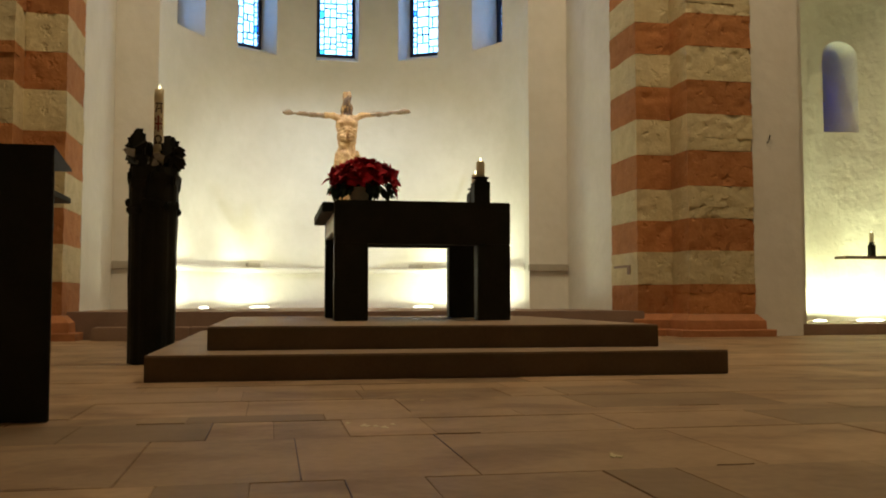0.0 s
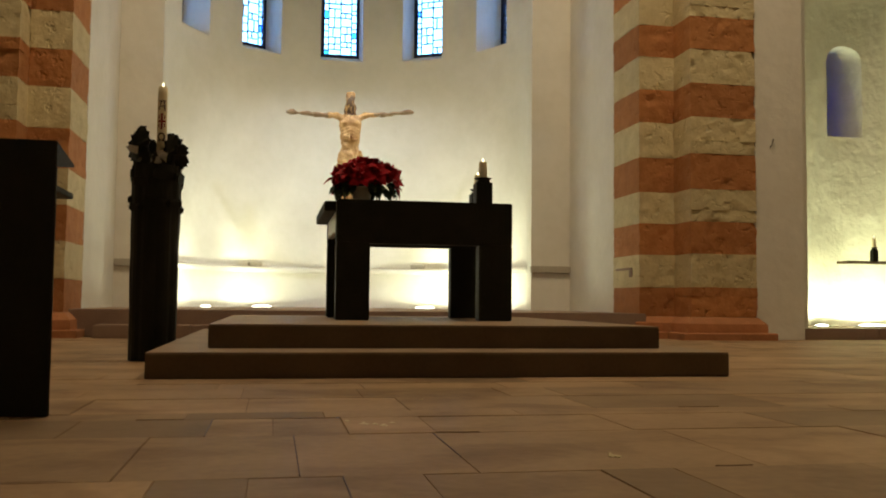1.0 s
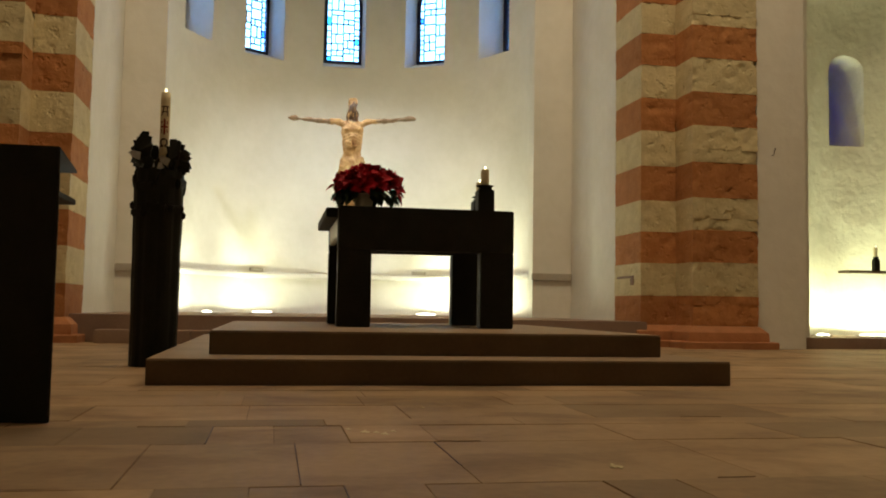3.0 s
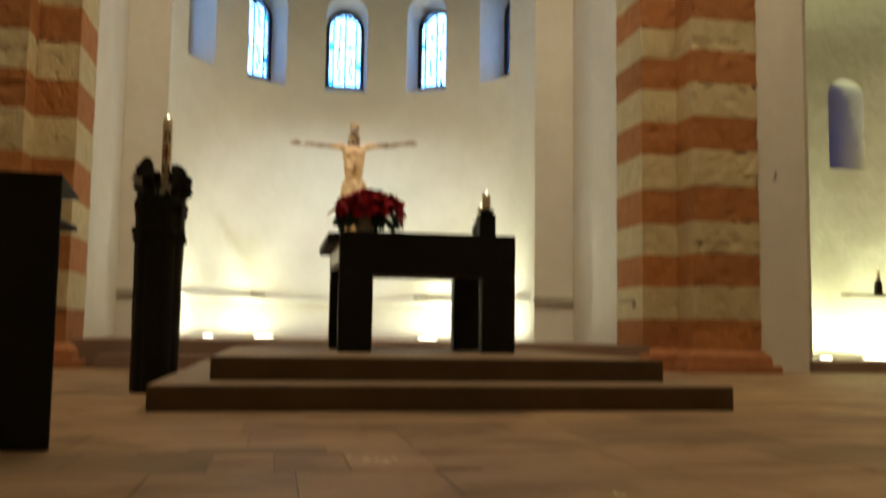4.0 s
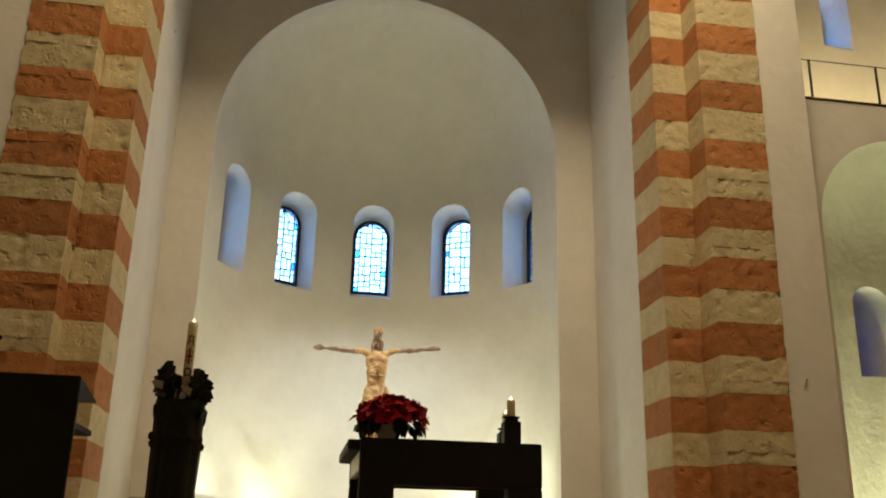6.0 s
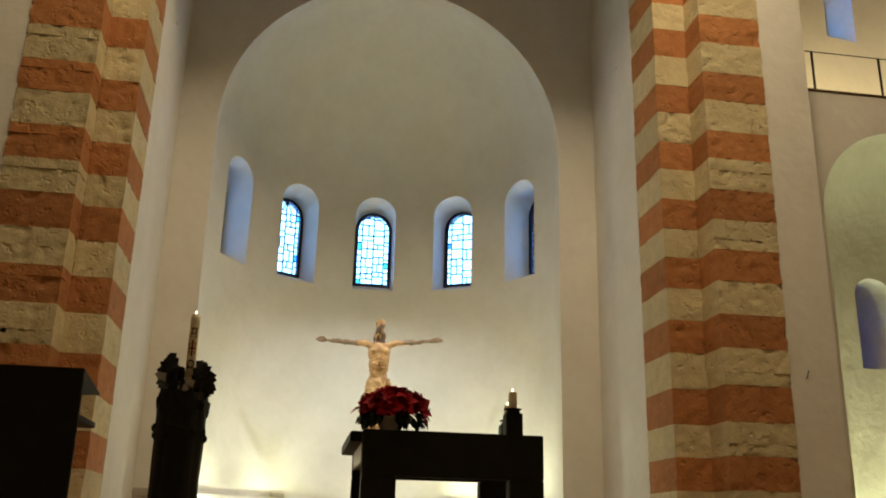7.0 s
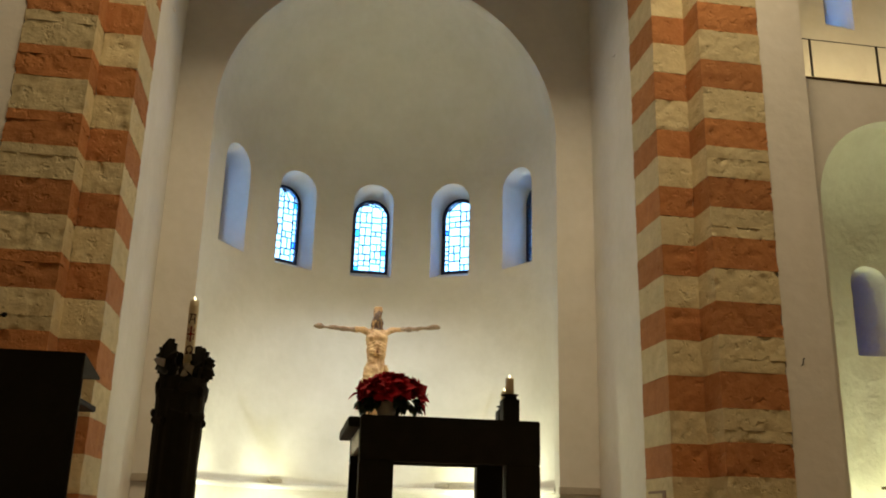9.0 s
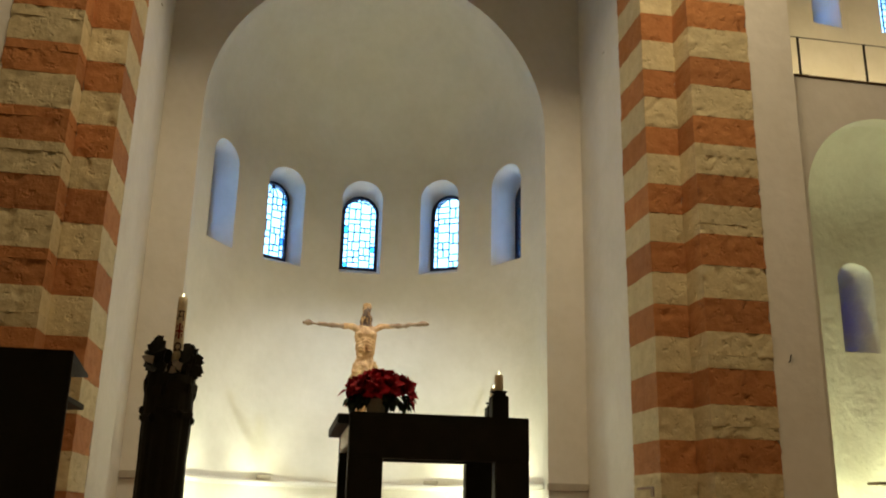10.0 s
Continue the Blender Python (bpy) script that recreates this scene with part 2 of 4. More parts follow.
def solid(name, bm, mat, label, category, kind="", smooth=False):
    return tagged(new(name, mesh_of(bm, name, mat, smooth)), label, category, "", kind)


def boxed(*a, **k):
    bm = bmesh.new()
    box(bm, *a, **k)
    return bm


# ---------------------------------------------------------------- floor and walls
floor = solid("floor", boxed(-12, 16, -10, 14.0, -0.3, -0.0042), JOINT, "brown limestone slab floor of the church", "floor", "structure")

# wall with the arch in front of the apse
bm = bmesh.new()
pts = [(-4.5, 0), (AX - R_ARCH, 0), (AX - R_ARCH, Z_SPRING)]
pts += [(AX - R_ARCH * math.cos(math.pi * i / 64), Z_SPRING + R_ARCH * math.sin(math.pi * i / 64)) for i in range(1, 64)]
pts += [(AX + R_ARCH, Z_SPRING), (AX + R_ARCH, 0), (7.0, 0), (7.0, Z_TOP), (-4.5, Z_TOP)]
prism(bm, pts, "y", Y_CHORD, Y_CHORD + 0.3)
solid("wall_chancel_arch", bm, PLASTER, "white plastered wall with the round arch of the apse", "wall", "structure")


def arch_outline(w, z0, z1, n=12):
    r = w / 2
    return [(-r, z0), (r, z0)] + [(r * math.cos(math.pi * i / n), z1 - r + r * math.sin(math.pi * i / n)) for i in range(n + 1)]


def splay(bm, m, w0, w1, z0, z1, y0, y1, drop=0.1, lift=0.12):
    """A splayed arched opening: outline w0 at y0, w1 at y1."""
    a = [bm.verts.new(m @ Vector((u, y0, v))) for u, v in arch_outline(w0, z0, z1)]
    b = [bm.verts.new(m @ Vector((u, y1, v))) for u, v in arch_outline(w1, z0 + drop, z1 - lift)]
    k = len(a)
    bm.faces.new(a)
    bm.faces.new(b[::-1])
    for i in range(k):
        bm.faces.new((a[i], b[i], b[(i + 1) % k], a[(i + 1) % k]))


def revolved_shell(c, r, t, z0, zs, n=64, k=16, cap=1.0):
    """Half cylinder with a half dome on it, of thickness t; cap flattens the outside of the dome."""
    bm = bmesh.new()
    def ring(rr):
        rows = []
        for z in (z0, zs):
            rows.append([(c[0] + rr * math.cos(math.pi * i / n), c[1] + rr * math.sin(math.pi * i / n), z) for i in range(n + 1)])
        for j in range(1, k + 1):
            e = math.pi / 2 * j / k * 0.999
            rows.append([(c[0] + rr * math.cos(e) * math.cos(math.pi * i / n), c[1] + rr * math.cos(e) * math.sin(math.pi * i / n), zs + rr * math.sin(e) * (cap if rr > r else 1.0)) for i in range(n + 1)])
        return [[bm.verts.new(p) for p in row] for row in rows]
    a, b = ring(r), ring(r + t)
    for g in (a, b):
        for p, q in zip(g, g[1:]):
            for i in range(n):
                bm.faces.new((p[i], p[i + 1], q[i + 1], q[i]))
    for p, q, p2, q2 in zip(a, a[1:], b, b[1:]):
        bm.faces.new((p[0], q[0], q2[0], p2[0]))
        bm.faces.new((p[-1], q[-1], q2[-1], p2[-1]))
    for i in range(n):
        bm.faces.new((a[0][i], a[0][i + 1], b[0][i + 1], b[0][i]))
        bm.faces.new((a[-1][i], a[-1][i + 1], b[-1][i + 1], b[-1][i]))
    bmesh.ops.recalc_face_normals(bm, faces=bm.faces[:])
    return bm


def carve(ob, cuts):
    """Take the solids in cuts out of ob."""
    cutter = new("cutter", mesh_of(cuts, "cutter", PLASTER))
    mod = ob.modifiers.new("openings", "BOOLEAN")
    mod.operation, mod.object, mod.solver = "DIFFERENCE", cutter, "EXACT"
    dg = bpy.context.evaluated_depsgraph_get()
    me = bpy.data.meshes.new_from_object(ob.evaluated_get(dg))
    ob.modifiers.clear()
    ob.data = me
    bpy.data.objects.remove(cutter)


def smooth_by_angle(ob, deg=35):
    for p in ob.data.polygons:
        p.use_smooth = True
    ob.data.set_sharp_from_angle(angle=radians(deg))



apse = solid("wall_apse", revolved_shell((AX, Y_APSE), R_APSE, WALL, 0, Z_SPRING + 0.1), PLASTER, "curved white plastered apse wall with a half dome", "wall", "structure")
cuts = bmesh.new()
for a in WINDOWS:
    splay(cuts, pose(AX, Y_APSE, 0, 0, 0, -a), W_OUT, W_IN, Z_SILL, Z_HEAD, R_APSE - 0.06, R_APSE + WALL + 0.1, 0.34, 0.22)
bmesh.ops.recalc_face_normals(cuts, faces=cuts.faces[:])
carve(apse, cuts)
smooth_by_angle(apse)


def leaded_window(name, m, w, z0, z1, label, seed, deep=False):
    """An arched leaded window: dark frame, a net of cames, panes of clear and coloured glass. m: centre line, y outwards."""
    rng = random.Random(seed)
    win = thing(name, label, "window", "structure")
    win.matrix_world = m
    r = w / 2
    # frame
    bm = bmesh.new()
    f = 0.062
    outer, inner = arch_outline(w, z0, z1, 20), arch_outline(w - 2 * f, z0 + f, z1 - f, 20)
    rings = [[bm.verts.new((u, y, v)) for u, v in o] for o, y in ((outer, 0), (inner, 0), (inner, 0.06), (outer, 0.06))]
    k = len(outer)
    for a, b in zip(rings, rings[1:] + rings[:1]):
        for i in range(k):
            bm.faces.new((a[i], a[(i + 1) % k], b[(i + 1) % k], b[i]))
    part("window_frame", bm, LEAD, win, "dark lead-coloured frame")
    # panes: the light split again and again into uneven pieces
    half, zc, top = r - f, z1 - r, z1 - f
    reach = lambda z: half if z <= zc else math.sqrt(max(half * half - (z - zc) ** 2, 0.0))
    leaves = []
    rim = half * rng.uniform(0.26, 0.32)
    inner = [-half + rim, rng.uniform(-0.12, 0.12) * half, half - rim]
    if rng.random() < 0.5:
        inner[1:2] = [-half * rng.uniform(0.15, 0.3), half * rng.uniform(0.15, 0.3)]
    cols = [-half] + inner + [half]
    for k, (xa, xb) in enumerate(zip(cols, cols[1:])):
        z, tall = z0 + f, (0.08, 0.17) if k in (0, len(cols) - 2) else (0.10, 0.24)
        while z < top - 0.01:
            zb = z + rng.uniform(*tall)
            zb = top if top - zb < 0.06 else zb
            xm = xa + (xb - xa) * rng.uniform(0.35, 0.65)
            leaves += [(xa, xm, z, zb), (xm, xb, z, zb)] if xb - xa > 0.13 and rng.random() < 0.45 else [(xa, xb, z, zb)]
            z = zb
    cames = bmesh.new()
    for xa, xb, za, zb in leaves:
        lo, hi = reach(za), reach(zb)
        a0, b0, a1, b1 = max(xa, -lo), min(xb, lo), max(xa, -hi), min(xb, hi)
        if b0 - a0 < 0.015:
            continue
        if b1 - a1 < 0.004:
            a1 = b1 = min(max((a0 + b0) / 2, -hi), hi)
            a1, b1 = a1 - 0.002, b1 + 0.002
        box(cames, a0, b0, 0.018, 0.034, za - 0.0125, za + 0.0125)
        prism(cames, [(a0 - 0.0125, za), (a0 + 0.0125, za), (a1 + 0.0125, zb), (a1 - 0.0125, zb)], "y", 0.018, 0.034)
        edge = xa <= -half + 0.01 or xb >= half - 0.01
        mat = FILTER_GLASS if deep else rng.choices(GLASSES, (8, 3, 0.8 if edge else 0.15, 0.4 if edge else 0.05))[0]
        bm = bmesh.new()
        prism(bm, [(a0, za), (b0, za), (b1, zb), (a1, zb)], "y", 0.022, 0.030)
        p = part("pane", bm, mat, win)
        p.visible_shadow = deep
    part("came", cames, LEAD, win, "net of lead cames")
    return win


for i, a in enumerate(WINDOWS):
    leaded_window("window_%d" % (i + 1), pose(AX, Y_APSE, 0, 0, 0, -a) @ pose(0, R_APSE + (0.60 if i == 4 else 0.54), 0), 0.785, Z_SILL + 0.225, Z_HEAD - 0.17,
                  "narrow round-arched leaded window, pale and blue glass", 10 + i)

# side walls of the choir
for n, x0, x1, y0 in (("wall_choir_north", -4.5, -2.454, 12.5), ("wall_choir_south", 4.986, 7.0, 12.80)):
    solid(n, boxed(x0, x1, y0, Y_CHORD, 0, Z_TOP), PLASTER, "white plastered side wall of the choir", "wall", "structure")
solid("choir_floor", boxed(-2.50, 5.05, 11.75, 18.6, 0, Z_CHOIR, bevel=0.012), CHOIRSTONE, "raised reddish stone floor of the apse", "floor", "structure")
bm = bmesh.new()
for i in range(6):
    xa = -2.09 + i * 6.69 / 6
    box(bm, xa + 0.002, xa + 6.69 / 6 - 0.002, 11.30, 11.76, 0, 0.155 + random.uniform(-0.003, 0.003), bevel=0.01)
solid("choir_step", bm, CHOIRSTONE, "low reddish stone step before the apse", "step", "structure")

# string course along the apse and beside the arch
bm = bmesh.new()
n = 72
for r0, z0, z1 in ((R_APSE - 0.095, 1.03, 1.10),):
    ring = []
    for i in range(n + 1):
        a = -86 + 172 * i / n
        ring.append([bm.verts.new(on_apse(a, r, z)) for r, z in ((R_APSE + 0.05, z0 - 0.03), (r0 + 0.015, z0 - 0.02), (r0, z0), (r0, z1), (R_APSE + 0.05, z1 + 0.03))])
    for p, q in zip(ring, ring[1:]):
        for j in range(4):
            bm.faces.new((p[j], q[j], q[j + 1], p[j + 1]))
solid("trim_apse", bm, PLASTER, "plastered string course along the apse wall", "trim", "structure", True)
for nm, xa, xb in (("trim_arch_north", -2.45, AX - R_ARCH + 0.02), ("trim_arch_south", AX + R_ARCH - 0.02, 4.98)):
    solid(nm, boxed(xa, xb, Y_CHORD - 0.06, Y_CHORD + 0.02, 0.975, 1.095, bevel=0.012), TRIM, "plastered string course beside the arch", "trim", "structure")
for a in (-31, 29.5):
    block = solid("bracket", boxed(-0.14, 0.14, -0.02, 0.06, 0, 0.075, bevel=0.006), TRIM, "small grey stone bracket on the apse string course", "bracket")
    block.matrix_world = pose(*on_apse(a, R_APSE - 0.03, 1.112), 0, 0, -a)

# unseen wall added to shade the upper arch wall from the nave lamps
solid("shading_wall_over_piers", boxed(-3.5, 6.1, 11.45, 11.7, 10.05, Z_TOP), PLASTER, "unseen white wall added above the choir opening for shade", "wall", "structure")
for s_ in (-1, 1):
    bm = bmesh.new()
    lathe(bm, [(0.011, 0), (0.013, 0.003), (0.013, 0.07), (0.010, 0.075)], 16)
    spot = solid("wall_spot", bm, CERAMIC, "tiny pale spot lamp high on the choir wall", "lamp", smooth=True)
    spot.matrix_world = look((AX + 0.016 + s_ * 3.69, SPOT_Y - 0.10, SPOT_Z + 0.10), (AX - s_ * 1.4, 17.4, 1.4))

# plaster beside the piers, transept wall with its niche, gallery
solid("wall_pilaster_south", boxed(6.46, 7.18, 11.33, 12.8, 0, Z_TOP), PLASTER, "white plastered pilaster beside the striped pier", "wall", "structure")
solid("wall_pilaster_north", boxed(-6.5, -3.84, 11.07, 12.8, 0, Z_TOP), PLASTER, "white plastered pilaster beside the striped pier", "wall", "structure")
bm = bmesh.new()
pts = [(7.1, 0), (XN - RN, 0), (XN - RN, ZN)]
pts += [(XN - RN * math.cos(math.pi * i / 40), ZN + RN * math.sin(math.pi * i / 40)) for i in range(1, 40)]
pts += [(XN + RN, ZN), (XN + RN, 0), (14, 0), (14, 7.19), (7.1, 7.19)]
prism(bm, pts, "y", Y_SIDE, Y_SIDE + 0.25)
solid("wall_transept", bm, PLASTER, "white plastered transept wall with an arched niche", "wall", "structure")
niche = solid("wall_niche", revolved_shell((XN, Y_SIDE + 0.02), RN + 0.06, 0.95, 0, ZN + 0.05, 40, 12, 0.70), ROUGH_PLASTER, "curved plastered niche wall with a half dome", "wall", "structure")
cuts = bmesh.new()
splay(cuts, NW, 0.57, 0.46, 3.19, 4.70, -0.12, 1.2, 0.05, 0.1)
bmesh.ops.recalc_face_normals(cuts, faces=cuts.faces[:])
carve(niche, cuts)
smooth_by_angle(niche)
leaded_window("window_6", NW @ pose(0, 0.82, 0), 0.50, 3.22, 4.64, "narrow round-arched leaded window, unseen blue panes added as a filter", 31, True)
bm = bmesh.new()
for i in range(3):
    box(bm, 7.19 + i * 1.25 + 0.002, 7.19 + (i + 1) * 1.25 - 0.002, 11.5, 13.2, 0, 0.155, bevel=0.01)
solid("niche_step", bm, CHOIRSTONE, "low reddish stone step of the niche", "step", "structure")
for i, (m, x0, x1) in enumerate(((G1, -2.7, 0.50), (G2, -1.04, 2.6))):
    g = solid("wall_gallery_%d" % (i + 1), boxed(x0, x1, 0, 0.85, 7.16, Z_TOP), PLASTER, "plastered gallery wall in warm light", "wall", "structure")
    g.data.transform(m)
    cuts = bmesh.new()
    splay(cuts, m, 0.68, 0.58, 9.79, 11.27, -0.06, 1.0, 0.06, 0.12)
    bmesh.ops.recalc_face_normals(cuts, faces=cuts.faces[:])
    carve(g, cuts)
    leaded_window("window_%d" % (7 + i), m @ pose(0, (0.72, 0.40)[i], 0), 0.62, 9.84, 11.19, "small round-arched leaded window over the gallery", 41 + i)
solid("gallery_floor", boxed(7.19, 14, 11.60, 14.9, 7.194, 7.23, bevel=0.01), STEP, "stone gallery floor with a dark front edge", "floor", "structure")
rail = thing("gallery_railing", "thin dark iron railing on the gallery edge", "railing")
for x in (7.50, 8.64, 9.78, 10.92, 12.06):
    part("post", boxed(x - 0.018, x + 0.018, 11.63, 11.65, 7.23, 7.90, bevel=0.003), IRON, rail)
part("handrail", boxed(7.2, 13.5, 11.632, 11.648, 7.888, 7.90, bevel=0.003), IRON, rail)

# the sky outside the windows
bm = bmesh.new()
prev = None
for i in range(25):
    a = -80 + i * 160 / 24
    row = [bm.verts.new(on_apse(a, R_APSE + 1.9, z)) for z in (4.0, 8.8)]
    if prev:
        bm.faces.new((prev[0], row[0], row[1], prev[1]))
    prev = row
for m, z0, z1 in ((NW, 2.6, 5.6), (G1, 9.2, 12.4), (G2, 9.2, 12.4)):
    bm.faces.new([bm.verts.new(m @ Vector(q)) for q in ((-0.6, 1.7, z0), (2.4, 1.7, z0), (2.4, 1.7, z1), (-0.6, 1.7, z1))])
solid("backdrop", bm, SKYGLOW, "pale bluish sky outside the windows", "sky", "structure")

# walls that close the church round and behind the camera
for n, q in (("wall_north", (-12.3, -12, -10, 12, 0, Z_TOP)), ("wall_south", (14, 14.3, -10, 15, 0, Z_TOP)), ("wall_west", (-12.3, 14.3, -10.3, -10, 0, Z_TOP)),
             ("wall_north_east", (-12, -6.5, 11.2, 11.6, 0, Z_TOP))):
    solid(n, boxed(*q), PLASTER, "white plastered church wall", "wall", "structure")
solid("ceiling", boxed(-12.3, 14.3, -10.3, 15.2, Z_TOP, Z_TOP + 0.2), PLASTER, "plain pale church ceiling", "ceiling", "structure")

# ---------------------------------------------------------------- lamps on the floors


def floor_spot(place, turn, w):
    lamp_ob = thing("floor_spot", "low lit floor spot by the wall, glaring lens", "lamp", group="floor spots by the apse wall")
    lamp_ob.matrix_world = pose(*place, 0, 0, turn)
    bm = bmesh.new()
    box(bm, -w / 2, w / 2, -0.08, 0.08, 0, 0.012, bevel=0.004)
    part("housing", bm, IRON, lamp_ob, "dark metal housing")
    bm = bmesh.new()
    bmesh.ops.create_uvsphere(bm, u_segments=20, v_segments=8, radius=1)
    bmesh.ops.delete(bm, geom=[v for v in bm.verts if v.co.z < -0.01], context="VERTS")
    for v in bm.verts:
        v.co = Vector((v.co.x * (w / 2 - 0.01), v.co.y * 0.07, 0.012 + v.co.z * 0.028))
    lens = part("lens", bm, LENS, lamp_ob, "glaring lens", True)
    lens.visible_shadow = False
    return lamp_ob


for a, w in zip(UPLIGHTS, (0.27, 0.44, 0.44, 0.27)):
    floor_spot(on_apse(a, R_APSE - 0.58, Z_CHOIR), -a, w)
floor_spot((8.2, 12.5, 0.155), 0, 0.22)
floor_spot((9.2, 12.7, 0.155), 0, 0.5)
# housings made up for the unseen nave lamps
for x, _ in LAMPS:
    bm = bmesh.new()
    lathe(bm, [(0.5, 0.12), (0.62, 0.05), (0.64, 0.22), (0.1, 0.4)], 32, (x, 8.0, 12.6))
    solid("assumed_lamp_housing", bm, IRON, "round dark housing added for an unseen nave lamp", "lamp", smooth=False)

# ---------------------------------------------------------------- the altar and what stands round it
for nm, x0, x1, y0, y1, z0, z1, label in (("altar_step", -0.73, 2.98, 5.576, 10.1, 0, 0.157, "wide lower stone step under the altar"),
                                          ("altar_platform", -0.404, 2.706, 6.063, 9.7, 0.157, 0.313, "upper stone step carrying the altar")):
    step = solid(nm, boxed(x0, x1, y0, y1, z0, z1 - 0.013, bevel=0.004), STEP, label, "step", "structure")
    part("tread", boxed(x0, x1, y0, y1, z1 - 0.013, z1, bevel=0.004), TREAD, step, "pale tread slab")

Z0, ZT = 0.313, 1.313
altar = thing("altar", "black bronze altar table with four broad legs on stone steps", "altar", at=(AX, 8.2, Z0))
A0 = Vector((-AX, -8.2, -Z0))


def altar_part(name, *b, bevel=0.008):
    bm = boxed(*b, bevel=bevel)
    bmesh.ops.translate(bm, vec=A0, verts=bm.verts[:])
    return part(name, bm, BRONZE, altar)


for x0, x1 in ((0.505, 0.784), (1.71, 1.996)):
    altar_part("leg", x0, x1, 7.456, 7.60, Z0, 0.95)
    altar_part("leg", x0, x1, 8.70, 8.84, Z0, 1.0)
altar_part("front_rail", 0.505, 1.996, 7.454, 7.60, 0.95, ZT)
altar_part("back_rail", 0.505, 1.996, 8.70, 8.842, 1.0, 1.225)
altar_part("side_rail", 0.507, 0.56, 7.60, 8.70, 1.06, 1.225).data.materials[0] = CERAMIC
altar_part("side_rail", 1.94, 1.994, 7.60, 8.70, 1.06, 1.225)
altar_part("tabletop", 0.41, 1.994, 7.602, 9.05, 1.225, ZT - 0.004)


def flame(bm, place, h=0.045):
    lathe(bm, [(0.002, 0), (h * 0.24, h * 0.25), (h * 0.2, h * 0.55), (h * 0.06, h * 0.9), (0.001, h)], 10, place)


def candle(parent, place, r, h, tilt=0.0):
    x, y, z = place
    bm = bmesh.new()
    lathe(bm, [(r, 0), (r * 1.02, h * 0.3), (r, h * 0.9), (r * 0.94, h - 0.004), (r * 0.75, h), (r * 0.3, h - 0.012)], 28, place)
    for v in bm.verts:
        v.co.x += 0.002 * noise.noise(v.co * 20)
    c = part("candle", bm, WAX, parent, "burning cream wax candle", True)
    bm = bmesh.new()
    lathe(bm, [(0.002, -0.012), (0.002, 0.012)], 6, (x, y, z + h))
    part("wick", bm, PAINT_DARK, c)
    bm = bmesh.new()
    flame(bm, (x, y, z + h + 0.002), 0.032 if r > 0.034 else 0.028)
    part("flame", bm, FLAME, c, "small yellow flame", True)
    return c


def candlestick(place, w, h, ch, r, label):
    st = thing("candlestick", label, "candlestick", group="candlesticks", at=place)
    bm = bmesh.new()
    box(bm, -w / 2, w / 2, -w / 2, w / 2, 0, h * 0.86, bevel=0.006)
    part("body", bm, BRONZE, st, "square black bronze block")
    bm = bmesh.new()
    box(bm, -w * 0.36, w * 0.36, -w * 0.36, w * 0.36, h * 0.855, h * 0.95, bevel=0.004)
    part("neck", bm, BRONZE, st)
    bm = bmesh.new()
    lathe(bm, [(w * 0.2, 0), (w * 0.5, 0.012), (w * 0.54, 0.02), (w * 0.3, 0.014)], 24, (0, 0, h * 0.95))
    part("drip_dish", bm, BRONZE, st, "round dark drip dish", True)
    candle(st, (0, 0, h * 0.95 + 0.012), r, ch)
    return st


candlestick((1.815, 7.80, ZT - 0.004), 0.145, 0.255, 0.155, 0.036, "square black bronze candlestick with a short candle on the altar")
candlestick((1.95, 8.60, ZT - 0.004), 0.145, 0.255, 0.150, 0.036, "square black bronze candlestick behind on the altar top")
bm = bmesh.new()
lathe(bm, [(0.02, 0), (0.02, 0.006), (0.003, 0.008), (0.003, 0.035), (0.001, 0.036)], 10, (1.13, 7.75, ZT - 0.004))
solid("altar_microphone", bm, IRON, "tiny dark stub microphone on the altar top", "microphone")

# ---------------------------------------------------------------- poinsettia
plant = thing("poinsettia", "red poinsettia in a pale pot on the altar", "plant", at=(0.765, 7.78, ZT - 0.004))
bm = bmesh.new()
lathe(bm, [(0.055, 0), (0.07, 0.01), (0.088, 0.12), (0.094, 0.125), (0.094, 0.14), (0.08, 0.138), (0.07, 0.12)], 28, (-0.03, -0.03, 0))
part("pot", bm, CERAMIC, plant, "pale ceramic pot", True)


def leaf_mesh(name, length, width, mat):
    """A pointed leaf with lobes, folded along its midrib and drooping to the tip."""
    bm = bmesh.new()
    prof = [(0, 0.05), (0.18, 0.62), (0.32, 0.9), (0.42, 0.8), (0.55, 1.0), (0.66, 0.66), (0.82, 0.42), (1, 0.0)]
    mid, left, right = [], [], []
    for s, w in prof:
        x, z = s * length, 0.10 * length * math.sin(s * 2.4) - 0.12 * length * s * s
        mid.append(bm.verts.new((x, 0, z)))
        left.append(bm.verts.new((x, w * width / 2, z + 0.18 * w * width)))
        right.append(bm.verts.new((x, -w * width / 2, z + 0.18 * w * width)))
    for i in range(len(prof) - 1):
        bm.faces.new((mid[i], mid[i + 1], left[i + 1], left[i]))
        bm.faces.new((right[i], right[i + 1], mid[i + 1], mid[i]))
    bmesh.ops.remove_doubles(bm, verts=bm.verts[:], dist=1e-5)
    return mesh_of(bm, name, mat, True)


rng = random.Random(4)
bract, green = leaf_mesh("bract", 0.125, 0.085, BRACT), leaf_mesh("leaf", 0.13, 0.072, LEAF)


def on_dome(az, el, rx, ry, rz, zc):
    """A frame on an ellipsoid, its z pointing outwards."""
    d = Vector((math.cos(el) * math.cos(az), math.cos(el) * math.sin(az), math.sin(el)))
    p = Vector((d.x * rx, d.y * ry, zc + d.z * rz))
    n_ = Vector((d.x / rx, d.y / ry, d.z / rz)).normalized()
    return Matrix.Translation(p) @ n_.to_track_quat("Z", "Y").to_matrix().to_4x4()


